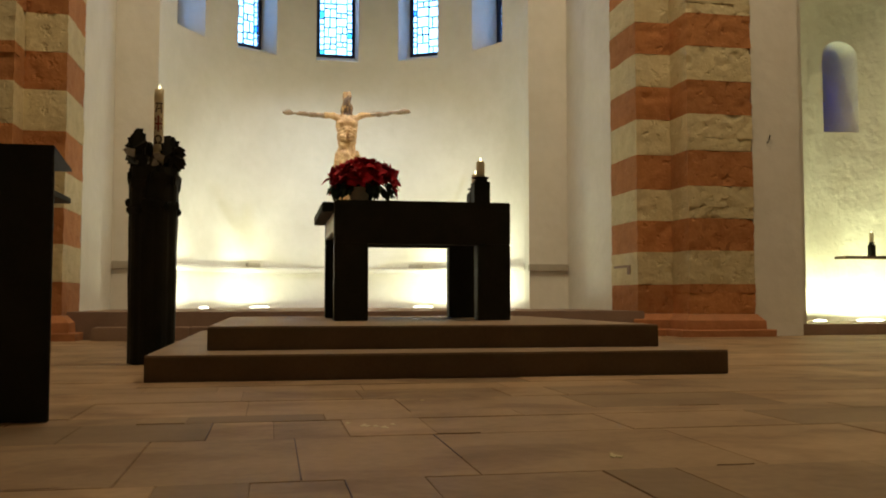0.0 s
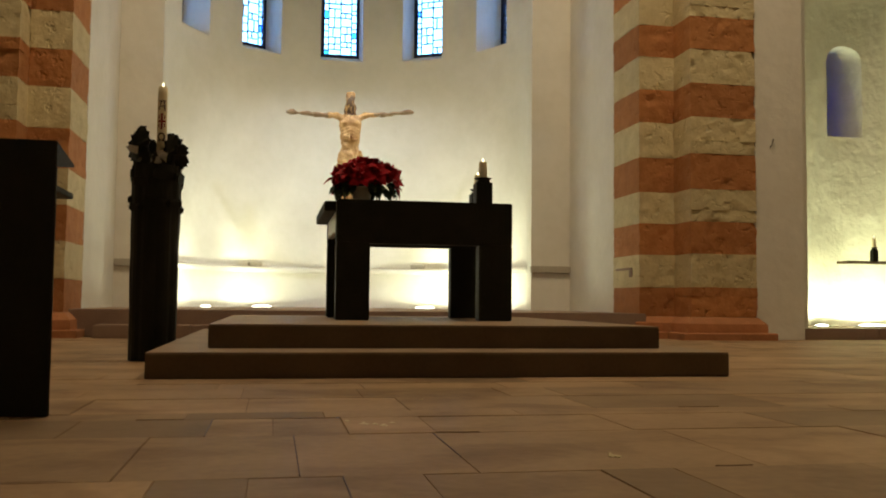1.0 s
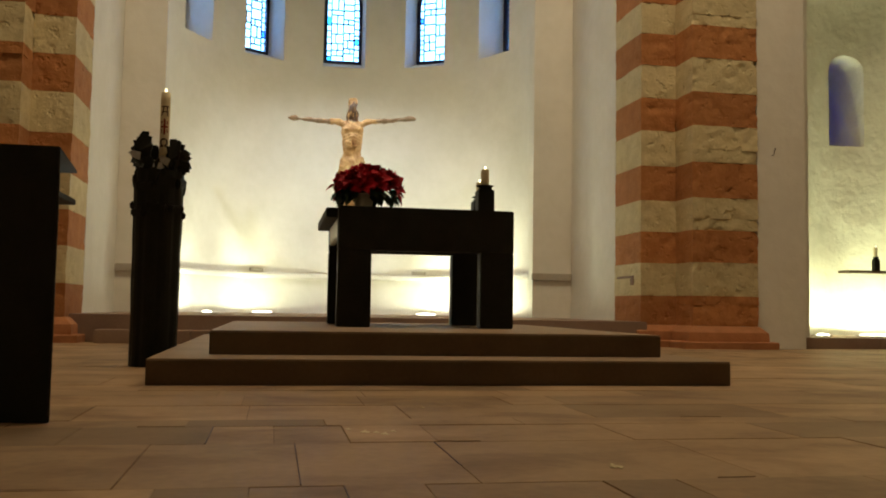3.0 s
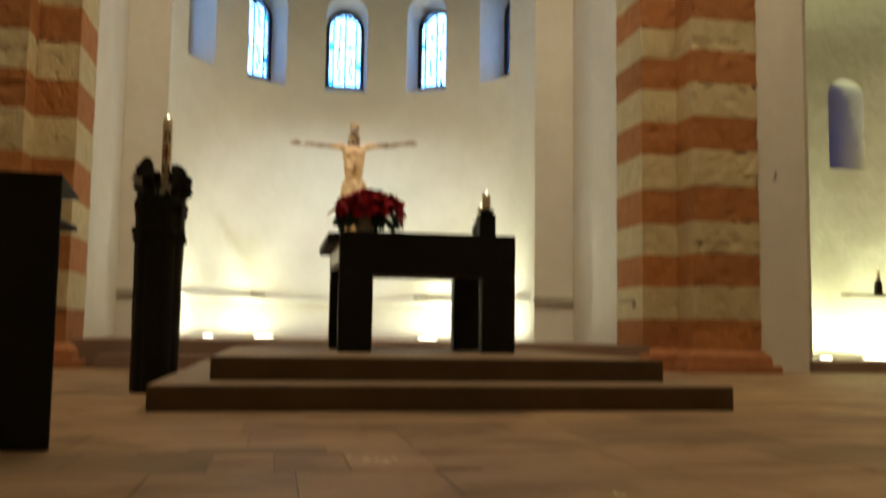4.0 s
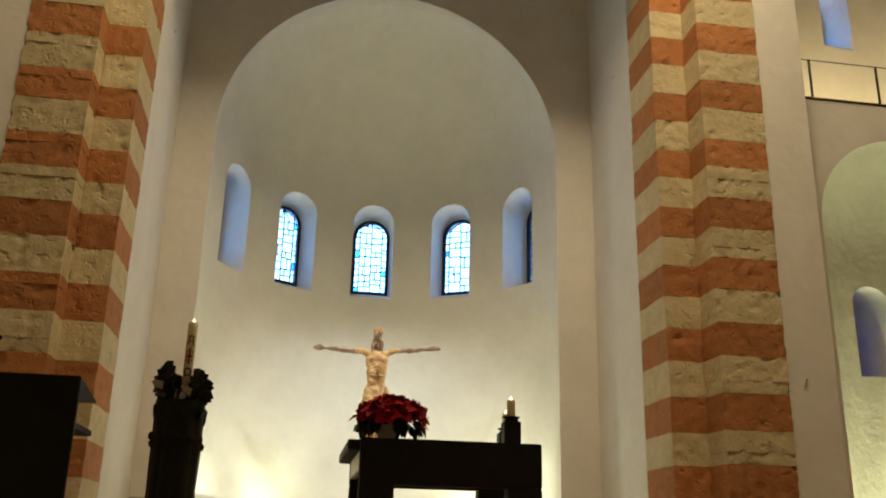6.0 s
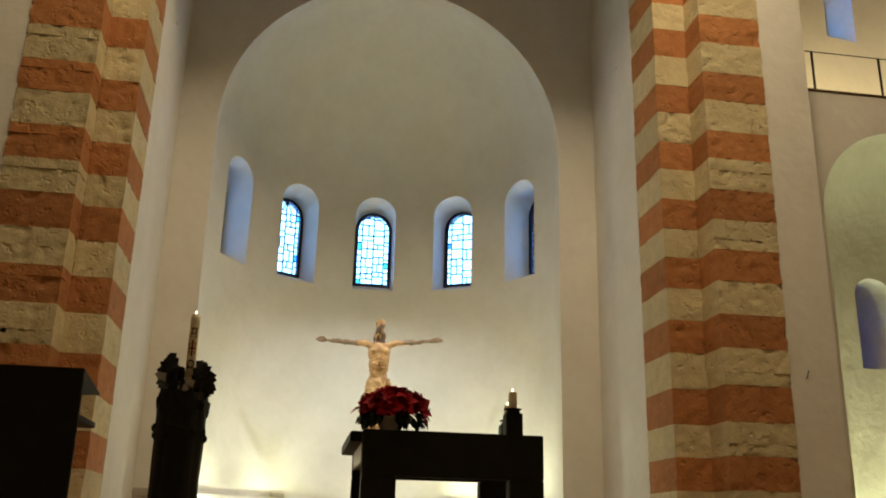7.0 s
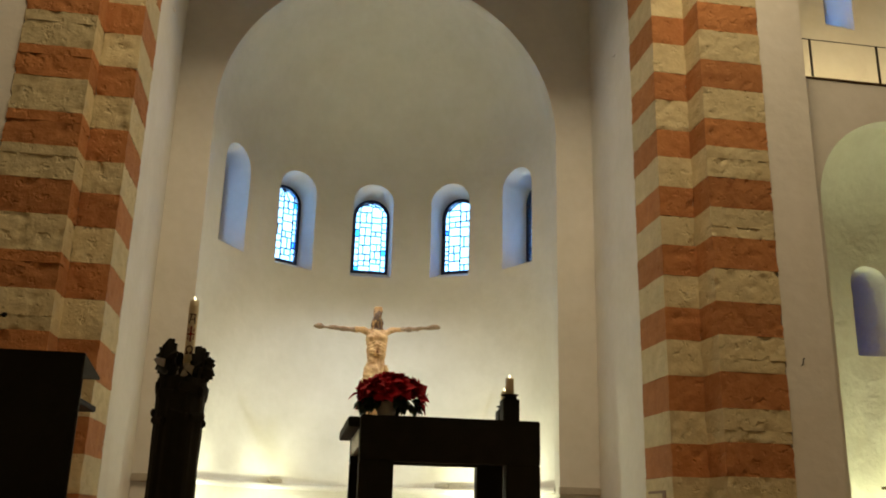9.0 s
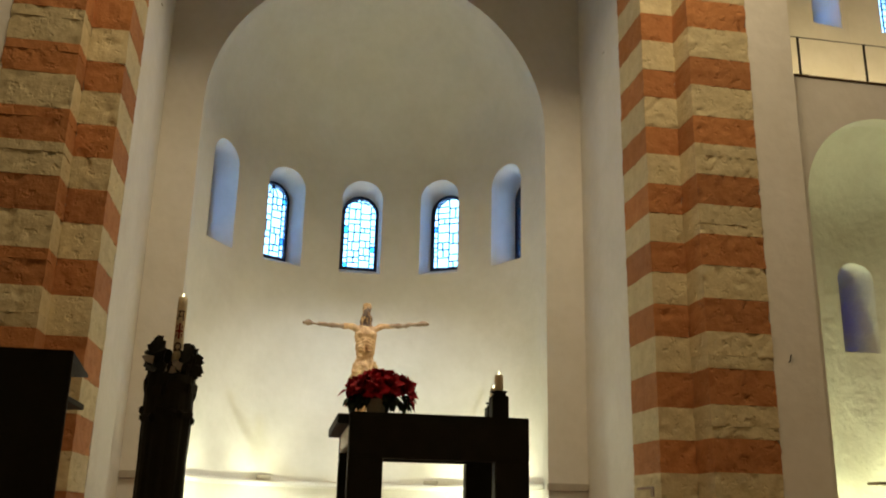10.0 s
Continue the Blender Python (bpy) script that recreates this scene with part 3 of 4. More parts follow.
heads = [(i * 137.5 + rng.uniform(-15, 15), 4 + 80 * (i / 40) ** 0.8 + rng.uniform(-6, 6)) for i in range(40)]
for az, el in heads:
    lump = 0.94 + 0.13 * math.sin(radians(az) * 3 + 0.6) + rng.uniform(-0.07, 0.07)
    base = on_dome(radians(az), radians(el), 0.26 * lump, 0.16 * lump, 0.135 * lump, 0.175)
    a0 = rng.uniform(0, 360)
    for ring, n_leaf in ((0, 4), (1, 6)):
        for i in range(n_leaf):
            ob = new("bract", bract)
            ob.parent = plant
            ob.matrix_local = base @ pose(0, 0, 0.012 * (1 - ring), 0, 0, a0 + ring * 25 + i * 360 / n_leaf + rng.uniform(-14, 14)) @ pose(0, 0, 0, rng.uniform(-18, 18), rng.uniform(-70, -30) if ring == 0 else rng.uniform(-40, 12), 0) @ Matrix.Scale(rng.uniform(0.8, 1.25) * (0.68 + 0.36 * ring), 4)
for i in range(115):
    az = rng.uniform(0, 2 * math.pi)
    base = on_dome(az, radians(rng.uniform(-25, 20)), 0.225, 0.135, 0.11, 0.15)
    if abs(base.translation.x + 0.03) < 0.05 and base.translation.y < 0:
        continue
    ob = new("leaf", green)
    ob.parent = plant
    ob.matrix_local = Matrix.Translation(base.translation) @ pose(0, 0, 0, 0, 0, math.degrees(az) + rng.uniform(-35, 35)) @ pose(0, 0, 0, rng.uniform(-25, 25), rng.uniform(25, 75), 0) @ Matrix.Scale(rng.uniform(0.65, 0.95), 4)
for i in range(16):
    a = rng.uniform(0, 360)
    r = rng.uniform(0.05, 0.2)
    bm = bmesh.new()
    lathe(bm, [(0.005, 0), (0.003, 1)], 6)
    m = Matrix.Translation((0, 0, 0.11)) @ (Vector((r * math.cos(radians(a)), r * 0.7 * math.sin(radians(a)), 0.18))).to_track_quat("Z", "Y").to_matrix().to_4x4() @ Matrix.Diagonal((1, 1, 0.2, 1))
    bmesh.ops.transform(bm, matrix=m, verts=bm.verts[:])
    part("stem", bm, LEAF, plant)

# ---------------------------------------------------------------- paschal candle and its stand
CX, CY = -0.905, 7.30
stand = thing("paschal_candle_stand", "tall black bronze candle stand with a jagged leaf crown", "candle stand", at=(CX, CY, 0))


def trunk(bm, z0, z1, r0, r1, n=36, rows=14, wob=0.012, seed=0):
    rings = []
    for j in range(rows + 1):
        s = j / rows
        z, r = z0 + (z1 - z0) * s, r0 + (r1 - r0) * s
        ring = []
        for i in range(n):
            a = 2 * math.pi * i / n
            rr = r + wob * (abs(math.sin(a * 4.5)) - 0.5) + 0.006 * noise.noise(Vector((math.cos(a) * 3, math.sin(a) * 3, z * 4 + seed)))
            ring.append(bm.verts.new((rr * math.cos(a), rr * math.sin(a), z)))
        rings.append(ring)
    for a, b in zip(rings, rings[1:]):
        for i in range(n):
            bm.faces.new((a[i], a[(i + 1) % n], b[(i + 1) % n], b[i]))
    bm.faces.new(rings[0][::-1])
    bm.faces.new(rings[-1])


bm = bmesh.new()
trunk(bm, 0, 1.50, 0.172, 0.182)
part("shaft", bm, BRONZE, stand, "fluted black bronze shaft")
for z, r, h in ((1.20, 0.19, 0.06), (1.40, 0.185, 0.08)):
    for i in range(7):
        bm = boxed(-0.03, 0.03, -0.075, 0.075, -h / 2, h / 2, bevel=0.012)
        bmesh.ops.transform(bm, matrix=pose(0, 0, z + 0.03 * math.sin(i * 2.3), 0, 0, i * 51 + z * 100) @ pose(r - 0.02, 0, 0, 14 * math.sin(i * 1.7), 8, 0), verts=bm.verts[:])
        part("knot", bm, BRONZE, stand)
rng = random.Random(9)


def crown_leaf(m, w, h):
    """A thick jagged bronze leaf, bent outwards."""
    bm = bmesh.new()
    outline = [(-0.28, 0), (-0.30, 0.20), (-0.50, 0.22), (-0.48, 0.45), (-0.38, 0.47), (-0.42, 0.72), (-0.24, 0.72), (-0.22, 0.98), (0.14, 1.0), (0.16, 0.84), (0.36, 0.82), (0.34, 0.58), (0.50, 0.54), (0.46, 0.30), (0.30, 0.26), (0.28, 0)]
    prism(bm, [(u * w, v * h) for u, v in outline], "y", -0.012, 0.012)
    for v in bm.verts:
        v.co.y += 0.14 * h * (v.co.z / h) ** 2 + 0.02 * math.sin(v.co.x * 40)
    bmesh.ops.transform(bm, matrix=m, verts=bm.verts[:])
    part("crown_leaf", bm, BRONZE, stand, "jagged bronze leaf")


for i in range(9):
    a = i * 40 + rng.uniform(-8, 8)
    crown_leaf(pose(0, 0, 1.44 + rng.uniform(-0.02, 0.02), 0, 0, a) @ pose(0, 0.125, 0, rng.uniform(-10, 6), rng.uniform(-16, 16), 0), rng.uniform(0.13, 0.17), 0.15 + 0.17 * abs(math.sin(radians(a))) ** 2 + rng.uniform(-0.02, 0.02))
for x, y, z, lean, w, h in ((-0.115, -0.10, 1.60, 6, 0.12, 0.20), (-0.125, -0.07, 1.60, -38, 0.12, 0.11), (-0.10, -0.12, 1.54, -70, 0.11, 0.10), (0.125, -0.10, 1.54, -4, 0.13, 0.21), (0.135, -0.08, 1.56, 42, 0.13, 0.13), (0.13, -0.06, 1.53, 80, 0.12, 0.11),
                          (0.03, 0.10, 1.50, 10, 0.15, 0.14), (-0.03, 0.13, 1.50, -12, 0.15, 0.15)):
    crown_leaf(pose(x, y, z, 8, lean, 0), w, h)
# pale leaf tips: worn metal, with its highlights put into the colour
for x, z, lean in ((-0.12, 1.595, -75), (-0.03, 1.545, 110), (0.09, 1.55, -60)):
    bm = bmesh.new()
    prism(bm, [(-0.03, 0), (0.03, 0.01), (0.024, 0.07), (0, 0.095), (-0.026, 0.06)], "y", -0.006, 0.006)
    bmesh.ops.transform(bm, matrix=pose(x, -0.165, z, 12, lean, 0), verts=bm.verts[:])
    part("worn_lit_leaf", bm, WORN_LIT, stand, "worn bronze leaf tip with its highlight in the colour")
for ax_, ay_, h in ((-0.115, -0.05, 0.345), (0.13, -0.03, 0.30), (-0.06, 0.12, 0.28), (0.09, 0.12, 0.26)):
    bm = bmesh.new()
    box(bm, ax_ - 0.055, ax_ + 0.05, ay_ - 0.04, ay_ + 0.05, 1.45, 1.45 + h - 0.03, bevel=0.012)
    box(bm, ax_ - 0.035, ax_ + 0.03, ay_ - 0.03, ay_ + 0.03, 1.45 + h - 0.04, 1.45 + h, bevel=0.01)
    part("crown_knob", bm, BRONZE, stand)
pc = thing("paschal_candle", "tall cream paschal candle with painted red letters and cross", "candle", at=(CX + 0.028, CY, 1.502))
main = candle(pc, (0, 0, 0), 0.0375, 0.63)


def sign_on_wax(body, z, size, mat, name):
    """A painted letter, bent round the candle."""
    cu = bpy.data.curves.new(name, "FONT")
    cu.body, cu.size, cu.align_x, cu.offset = body, size, "CENTER", 0.0022
    ob = new(name, cu)
    me = bpy.data.meshes.new_from_object(ob.evaluated_get(bpy.context.evaluated_depsgraph_get()))
    bpy.data.objects.remove(ob)
    bm = bmesh.new()
    bm.from_mesh(me)
    bmesh.ops.triangulate(bm, faces=bm.faces[:])
    bmesh.ops.subdivide_edges(bm, edges=bm.edges[:], cuts=3, use_grid_fill=True)
    for v in bm.verts:
        a, h = v.co.x / 0.0398, v.co.y
        v.co = Vector((0.0398 * math.sin(a), -0.0398 * math.cos(a), z + h))
    part(name, bm, mat, main)


sign_on_wax("\u03a9", 0.195, 0.088, PAINT_DARK, "painted_letter")


def strokes_on_wax(name, bars, mat):
    """Painted bars bent round the candle: from (u, v) to (u, v), of a width."""
    bm = bmesh.new()
    for u0, v0, u1, v1, w in bars:
        d = Vector((u1 - u0, v1 - v0))
        side_ = Vector((-d.y, d.x)).normalized() * w / 2
        for i in range(4):
            p, q = Vector((u0, v0)) + d * (i / 4), Vector((u0, v0)) + d * ((i + 1) / 4)
            bm.faces.new([bm.verts.new((0.0395 * math.sin(c.x / 0.0395), -0.0395 * math.cos(c.x / 0.0395), c.y)) for c in (p - side_, q - side_, q + side_, p + side_)])
    part(name, bm, mat, main)


strokes_on_wax("painted_letter", [(-0.026, 0.512, 0.030, 0.512, 0.009), (0.018, 0.512, 0.022, 0.435, 0.010), (-0.006, 0.512, -0.024, 0.440, 0.009), (-0.018, 0.470, 0.020, 0.470, 0.008)], PAINT_DARK)
strokes_on_wax("painted_cross", [(0, 0.29, 0, 0.415, 0.015), (-0.030, 0.352, 0.030, 0.352, 0.014), (-0.022, 0.305, -0.022, 0.335, 0.009), (0.022, 0.305, 0.022, 0.335, 0.009), (-0.022, 0.370, -0.022, 0.400, 0.009), (0.022, 0.370, 0.022, 0.400, 0.009)], PAINT_RED)


# ---------------------------------------------------------------- lectern
lect = thing("lectern", "black bronze lectern with a sloping desk and a shelf", "lectern", at=(-1.25, 3.95, 0))
L0 = Vector((1.25, -3.95, 0))


def lect_part(name, bm, label=""):
    bmesh.ops.translate(bm, vec=L0, verts=bm.verts[:])
    return part(name, bm, BRONZE, lect, label)


lect_part("front_panel", boxed(-1.62, -0.866, 3.85, 3.875, 0, 1.108, bevel=0.004))
bm = bmesh.new()
prism(bm, [(3.876, 1.104), (4.19, 1.056), (4.19, 1.046), (3.876, 1.004)], "x", -1.62, -0.868)
lect_part("desk", bm, "wedge-shaped reading desk")
lect_part("shelf", boxed(-1.60, -0.868, 3.876, 4.19, 0.905, 0.930, bevel=0.003))
lect_part("rear_post", boxed(-1.35, -1.13, 3.876, 4.10, 0.0, 0.905, bevel=0.004))
lect_part("foot_plate", boxed(-1.60, -0.95, 3.876, 4.25, 0.0, 0.02, bevel=0.004))
bm = bmesh.new()
path = [Vector((-1.5, 4.0, 1.08)), Vector((-1.46, 3.99, 1.17)), Vector((-1.36, 3.97, 1.235)), Vector((-1.23, 3.95, 1.265))]
for p, q in zip(path, path[1:]):
    t = bmesh.ops.create_cone(bm, cap_ends=True, segments=8, radius1=0.004, radius2=0.004, depth=(q - p).length)["verts"]
    bmesh.ops.transform(bm, matrix=Matrix.Translation((p + q) / 2) @ (q - p).to_track_quat("Z", "Y").to_matrix().to_4x4(), verts=t)
t = bmesh.ops.create_uvsphere(bm, u_segments=10, v_segments=8, radius=0.011)["verts"]
bmesh.ops.translate(bm, vec=path[-1], verts=t)
lect_part("gooseneck_microphone", bm, "thin black gooseneck microphone")

# ---------------------------------------------------------------- statue behind the altar
SX, SY = 1.302, 16.2


def tube(bm, rings, n=20):
    """Loft of ellipses (centre, half widths, tilt axis z or x)."""
    rows = []
    for c, a, b, axis in rings:
        row = []
        for i in range(n):
            t = 2 * math.pi * i / n
            if axis == "z":
                row.append(bm.verts.new((c[0] + a * math.cos(t), c[1] + b * math.sin(t), c[2])))
            else:
                row.append(bm.verts.new((c[0], c[1] + b * math.cos(t), c[2] + a * math.sin(t))))
        rows.append(row)
    for p, q in zip(rows, rows[1:]):
        for i in range(n):
            bm.faces.new((p[i], p[(i + 1) % n], q[(i + 1) % n], q[i]))
    bm.faces.new(rows[0][::-1])
    bm.faces.new(rows[-1])


bm = bmesh.new()
tube(bm, [((-0.05, 0, 1.55), 0.05, 0.07, "z"), ((-0.06, 0, 1.75), 0.065, 0.07, "z"), ((-0.07, -0.02, 2.02), 0.075, 0.08, "z"), ((-0.05, 0, 2.3), 0.10, 0.09, "z"),
          ((-0.04, 0, 2.45), 0.125, 0.11, "z"), ((-0.03, 0, 2.58), 0.15, 0.12, "z"), ((-0.01, 0, 2.66), 0.145, 0.11, "z"), ((0.0, 0, 2.76), 0.135, 0.09, "z"), ((0.0, -0.01, 2.88), 0.14, 0.10, "z"),
          ((0, -0.02, 3.0), 0.145, 0.115, "z"), ((0, -0.02, 3.12), 0.17, 0.125, "z"), ((0, 0, 3.21), 0.17, 0.105, "z"), ((0, 0, 3.25), 0.13, 0.08, "z"), ((0, -0.01, 3.28), 0.055, 0.06, "z"),
          ((0, -0.03, 3.33), 0.05, 0.06, "z"), ((0.0, -0.05, 3.39), 0.058, 0.085, "z"), ((0, -0.05, 3.46), 0.064, 0.09, "z"), ((0, -0.045, 3.54), 0.063, 0.08, "z"), ((0, -0.04, 3.59), 0.055, 0.065, "z")])
tube(bm, [((0.08, 0, 1.52), 0.05, 0.06, "z"), ((0.05, -0.02, 1.78), 0.06, 0.07, "z"), ((0.05, -0.05, 2.05), 0.07, 0.08, "z"), ((0.06, -0.01, 2.35), 0.095, 0.09, "z"), ((0.06, 0, 2.6), 0.09, 0.09, "z")])
for s, zr in ((-1, 3.262), (1, 3.350)):
    z = lambda f: 3.235 + (zr - 3.235) * f
    tube(bm, [((s * 0.10, 0, 3.185), 0.075, 0.085, "x"), ((s * 0.2, 0, z(0.2)), 0.048, 0.055, "x"), ((s * 0.36, 0, z(0.45)), 0.038, 0.045, "x"), ((s * 0.5, 0, z(0.5)), 0.032, 0.04, "x"), ((s * 0.62, 0, z(0.62)), 0.033, 0.04, "x"),
              ((s * 0.78, 0, z(0.85)), 0.025, 0.03, "x"), ((s * 0.85, 0, z(1.0)), 0.042, 0.05, "x"), ((s * 0.92, -0.01, z(1.02)), 0.034, 0.05, "x"), ((s * 0.965, -0.02, z(0.95)), 0.014, 0.03, "x")])
rng = random.Random(2)
for i in range(14):  # folds of the loincloth
    a = rng.uniform(0, 2 * math.pi)
    zc = rng.uniform(2.44, 2.64)
    tube(bm, [((-0.02 + 0.13 * math.cos(a), 0.10 * math.sin(a), zc - 0.10), 0.02, 0.02, "z"), ((-0.02 + 0.145 * math.cos(a + 0.2), 0.115 * math.sin(a + 0.2), zc), 0.03, 0.03, "z"), ((-0.02 + 0.13 * math.cos(a + 0.4), 0.10 * math.sin(a + 0.4), zc + 0.07), 0.015, 0.015, "z")], 10)
for s in (-1, 1):  # hair falling beside the head, hanging cloth end
    tube(bm, [((s * 0.075, -0.03, 3.22), 0.018, 0.04, "z"), ((s * 0.065, -0.04, 3.33), 0.026, 0.05, "z"), ((s * 0.042, -0.03, 3.43), 0.02, 0.05, "z")], 10)
    tube(bm, [((s * 0.055, -0.10, 3.06), 0.05, 0.03, "z"), ((s * 0.065, -0.105, 3.12), 0.07, 0.04, "z"), ((s * 0.06, -0.07, 3.19), 0.05, 0.03, "z")], 10)
tube(bm, [((0.15, -0.02, 2.5), 0.02, 0.03, "z"), ((0.17, -0.02, 2.62), 0.04, 0.04, "z"), ((0.15, -0.02, 2.72), 0.02, 0.03, "z")], 10)
tube(bm, [((-0.17, -0.02, 2.22), 0.02, 0.03, "z"), ((-0.175, -0.02, 2.40), 0.05, 0.05, "z"), ((-0.13, -0.02, 2.62), 0.03, 0.04, "z")], 10)
tube(bm, [((0.0, -0.11, 2.42), 0.03, 0.03, "z"), ((0.02, -0.125, 2.55), 0.06, 0.04, "z"), ((0.0, -0.11, 2.66), 0.05, 0.03, "z")], 10)
for k in range(6):  # ribs and belly
    zc, hw = 3.10 - 0.048 * k, 0.135 - 0.006 * k
    for s in (-1, 1):
        tube(bm, [((s * (0.02 + hw * u), -0.115 * math.sqrt(max(1 - (u * 0.95) ** 2, 0.02)) - 0.012, zc - 0.045 * u * (1 if k < 4 else -0.4)), 0.019, 0.019, "x") for u in (0.0, 0.25, 0.5, 0.75, 0.95)], 8)
statue = solid("statue", bm, WOODFIG, "weathered golden wooden figure with outstretched arms on a post", "statue")
mod = statue.modifiers.new("carved", "REMESH")
mod.mode, mod.voxel_size = "VOXEL", 0.0115
sm = statue.modifiers.new("soft", "SMOOTH")
sm.factor, sm.iterations = 0.5, 1
me = bpy.data.meshes.new_from_object(statue.evaluated_get(bpy.context.evaluated_depsgraph_get()))
statue.modifiers.clear()
statue.data = me
for v in me.vertices:
    c = Vector(v.co)
    v.co = c + Vector(v.normal) * (0.022 * noise.noise(c * 11) + 0.008 * noise.noise(c * 26))
me.materials.append(WOOD_SHADED)
me.materials.append(WOODHAIR)
for p in me.polygons:
    p.use_smooth = True
    c = Vector(p.center)  # hands and forearms greyer, their weaker light painted in; hair and beard dark strands
    if abs(c.x) + 0.22 * noise.noise(c * 7) > 0.42:
        p.material_index = 1
    elif 3.24 < c.z + 0.05 * noise.noise(Vector((c.x * 60, c.y * 60, c.z * 8))) < 3.53 and abs(c.x) < 0.10 and noise.noise(Vector((c.x * 50, c.y * 50, c.z * 5))) > -0.12:
        p.material_index = 2
statue.scale = (1.2, 1.2, 1.2)
statue.location = (SX, SY, -0.096)
post = thing("statue_post", "slim dark iron post and base plate behind the altar", "stand", at=(SX, SY, Z_CHOIR))
bm = bmesh.new()
lathe(bm, [(0.022, 0.03), (0.022, 1.42)], 14, (0, 0, 0))
part("pole", bm, IRON, post, "", True)
part("base_plate", boxed(-0.2, 0.2, -0.2, 0.2, 0, 0.03, bevel=0.005), IRON, post)

# ---------------------------------------------------------------- niche altar slab and candle
side = thing("niche_altar", "thin dark stone slab altar in the side niche", "altar", at=(9.1, 12.2, 0.155))
part("slab", boxed(-0.8, 0.8, -0.22, 0.06, 0.945, 0.985, bevel=0.006), STEP, side, "thin dark stone slab")
part("support", boxed(0.2, 0.6, -0.12, 0.04, 0, 0.945, bevel=0.01), PLASTER, side, "pale plastered support")
candlestick((8.82, 12.10, 1.14), 0.085, 0.20, 0.15, 0.028, "small dark candlestick with a lit candle in the niche")

# ---------------------------------------------------------------- striped piers
ZK = [0.302, 0.703, 1.155, 1.592, 2.031, 2.515, 3.015, 3.481, 3.95, 4.405, 4.842, 5.299, 5.772, 6.207, 6.702, 7.162, 7.657, 8.13]
while ZK[-1] < Z_TOP - 0.2:
    ZK.append(min(ZK[-1] + 0.463, Z_TOP - 0.002))


def stone(pier, x0, x1, y0, y1, z0, z1, mat, seed, right=False, left=False):
    """A worn block: uneven faces and edges, pits."""
    bm = bmesh.new()
    nx, ny, nz = max(2, int((x1 - x0) / 0.034)), max(2, int((y1 - y0) / 0.08)), max(3, int((z1 - z0) / 0.036))
    def face(fn, a, b):
        g = [[bm.verts.new(fn(i / a, j / b)) for i in range(a + 1)] for j in range(b + 1)]
        for j in range(b):
            for i in range(a):
                bm.faces.new((g[j][i], g[j][i + 1], g[j + 1][i + 1], g[j + 1][i]))
    X, Y, Z = x1 - x0, y1 - y0, z1 - z0
    face(lambda u, v: (x0 + u * X, y0, z0 + v * Z), nx, nz)
    face(lambda u, v: (x0, y1 - u * Y, z0 + v * Z), ny, nz)
    face(lambda u, v: (x1, y0 + u * Y, z0 + v * Z), ny, nz)
    face(lambda u, v: (x0 + u * X, y0 + v * Y, z1), nx, ny)
    face(lambda u, v: (x0 + u * X, y0 + v * Y, z0), nx, ny)
    bmesh.ops.remove_doubles(bm, verts=bm.verts[:], dist=1e-4)
    for v in bm.verts:
        p = v.co.copy()
        q = p + Vector((seed * 3.1, seed * 1.7, seed))
        d = 0.008 * noise.noise(q * 3) + 0.009 * noise.noise(q * 10) + 0.006 * noise.noise(q * 22)
        pit = max(0.0, noise.noise(q * 7 + Vector((5, 5, 5))) - 0.25) * 0.05
        rim = 0.001 if min(p.z - z0, z1 - p.z) < 1e-3 else 0.0
        if abs(p.y - y0) < 1e-3:
            v.co.y += d + pit + rim
        if abs(p.x - x0) < 1e-3:
            v.co.x += d + pit * 0.7 + rim
        if abs(p.x - x1) < 1e-3:
            v.co.x -= d + pit * 0.7 + rim
        if abs(p.z - z1) < 1e-3:
            v.co.z -= 0.007 * max(0, noise.noise(Vector((p.x * 5, p.y * 5, seed * 7))))
        if abs(p.z - z0) < 1e-3:
            v.co.z += 0.007 * max(0, noise.noise(Vector((p.x * 5, p.y * 5, seed * 9 + 3))))
    ob = part("stone", bm, mat, pier)
    smooth_by_angle(ob, 40)
    return ob


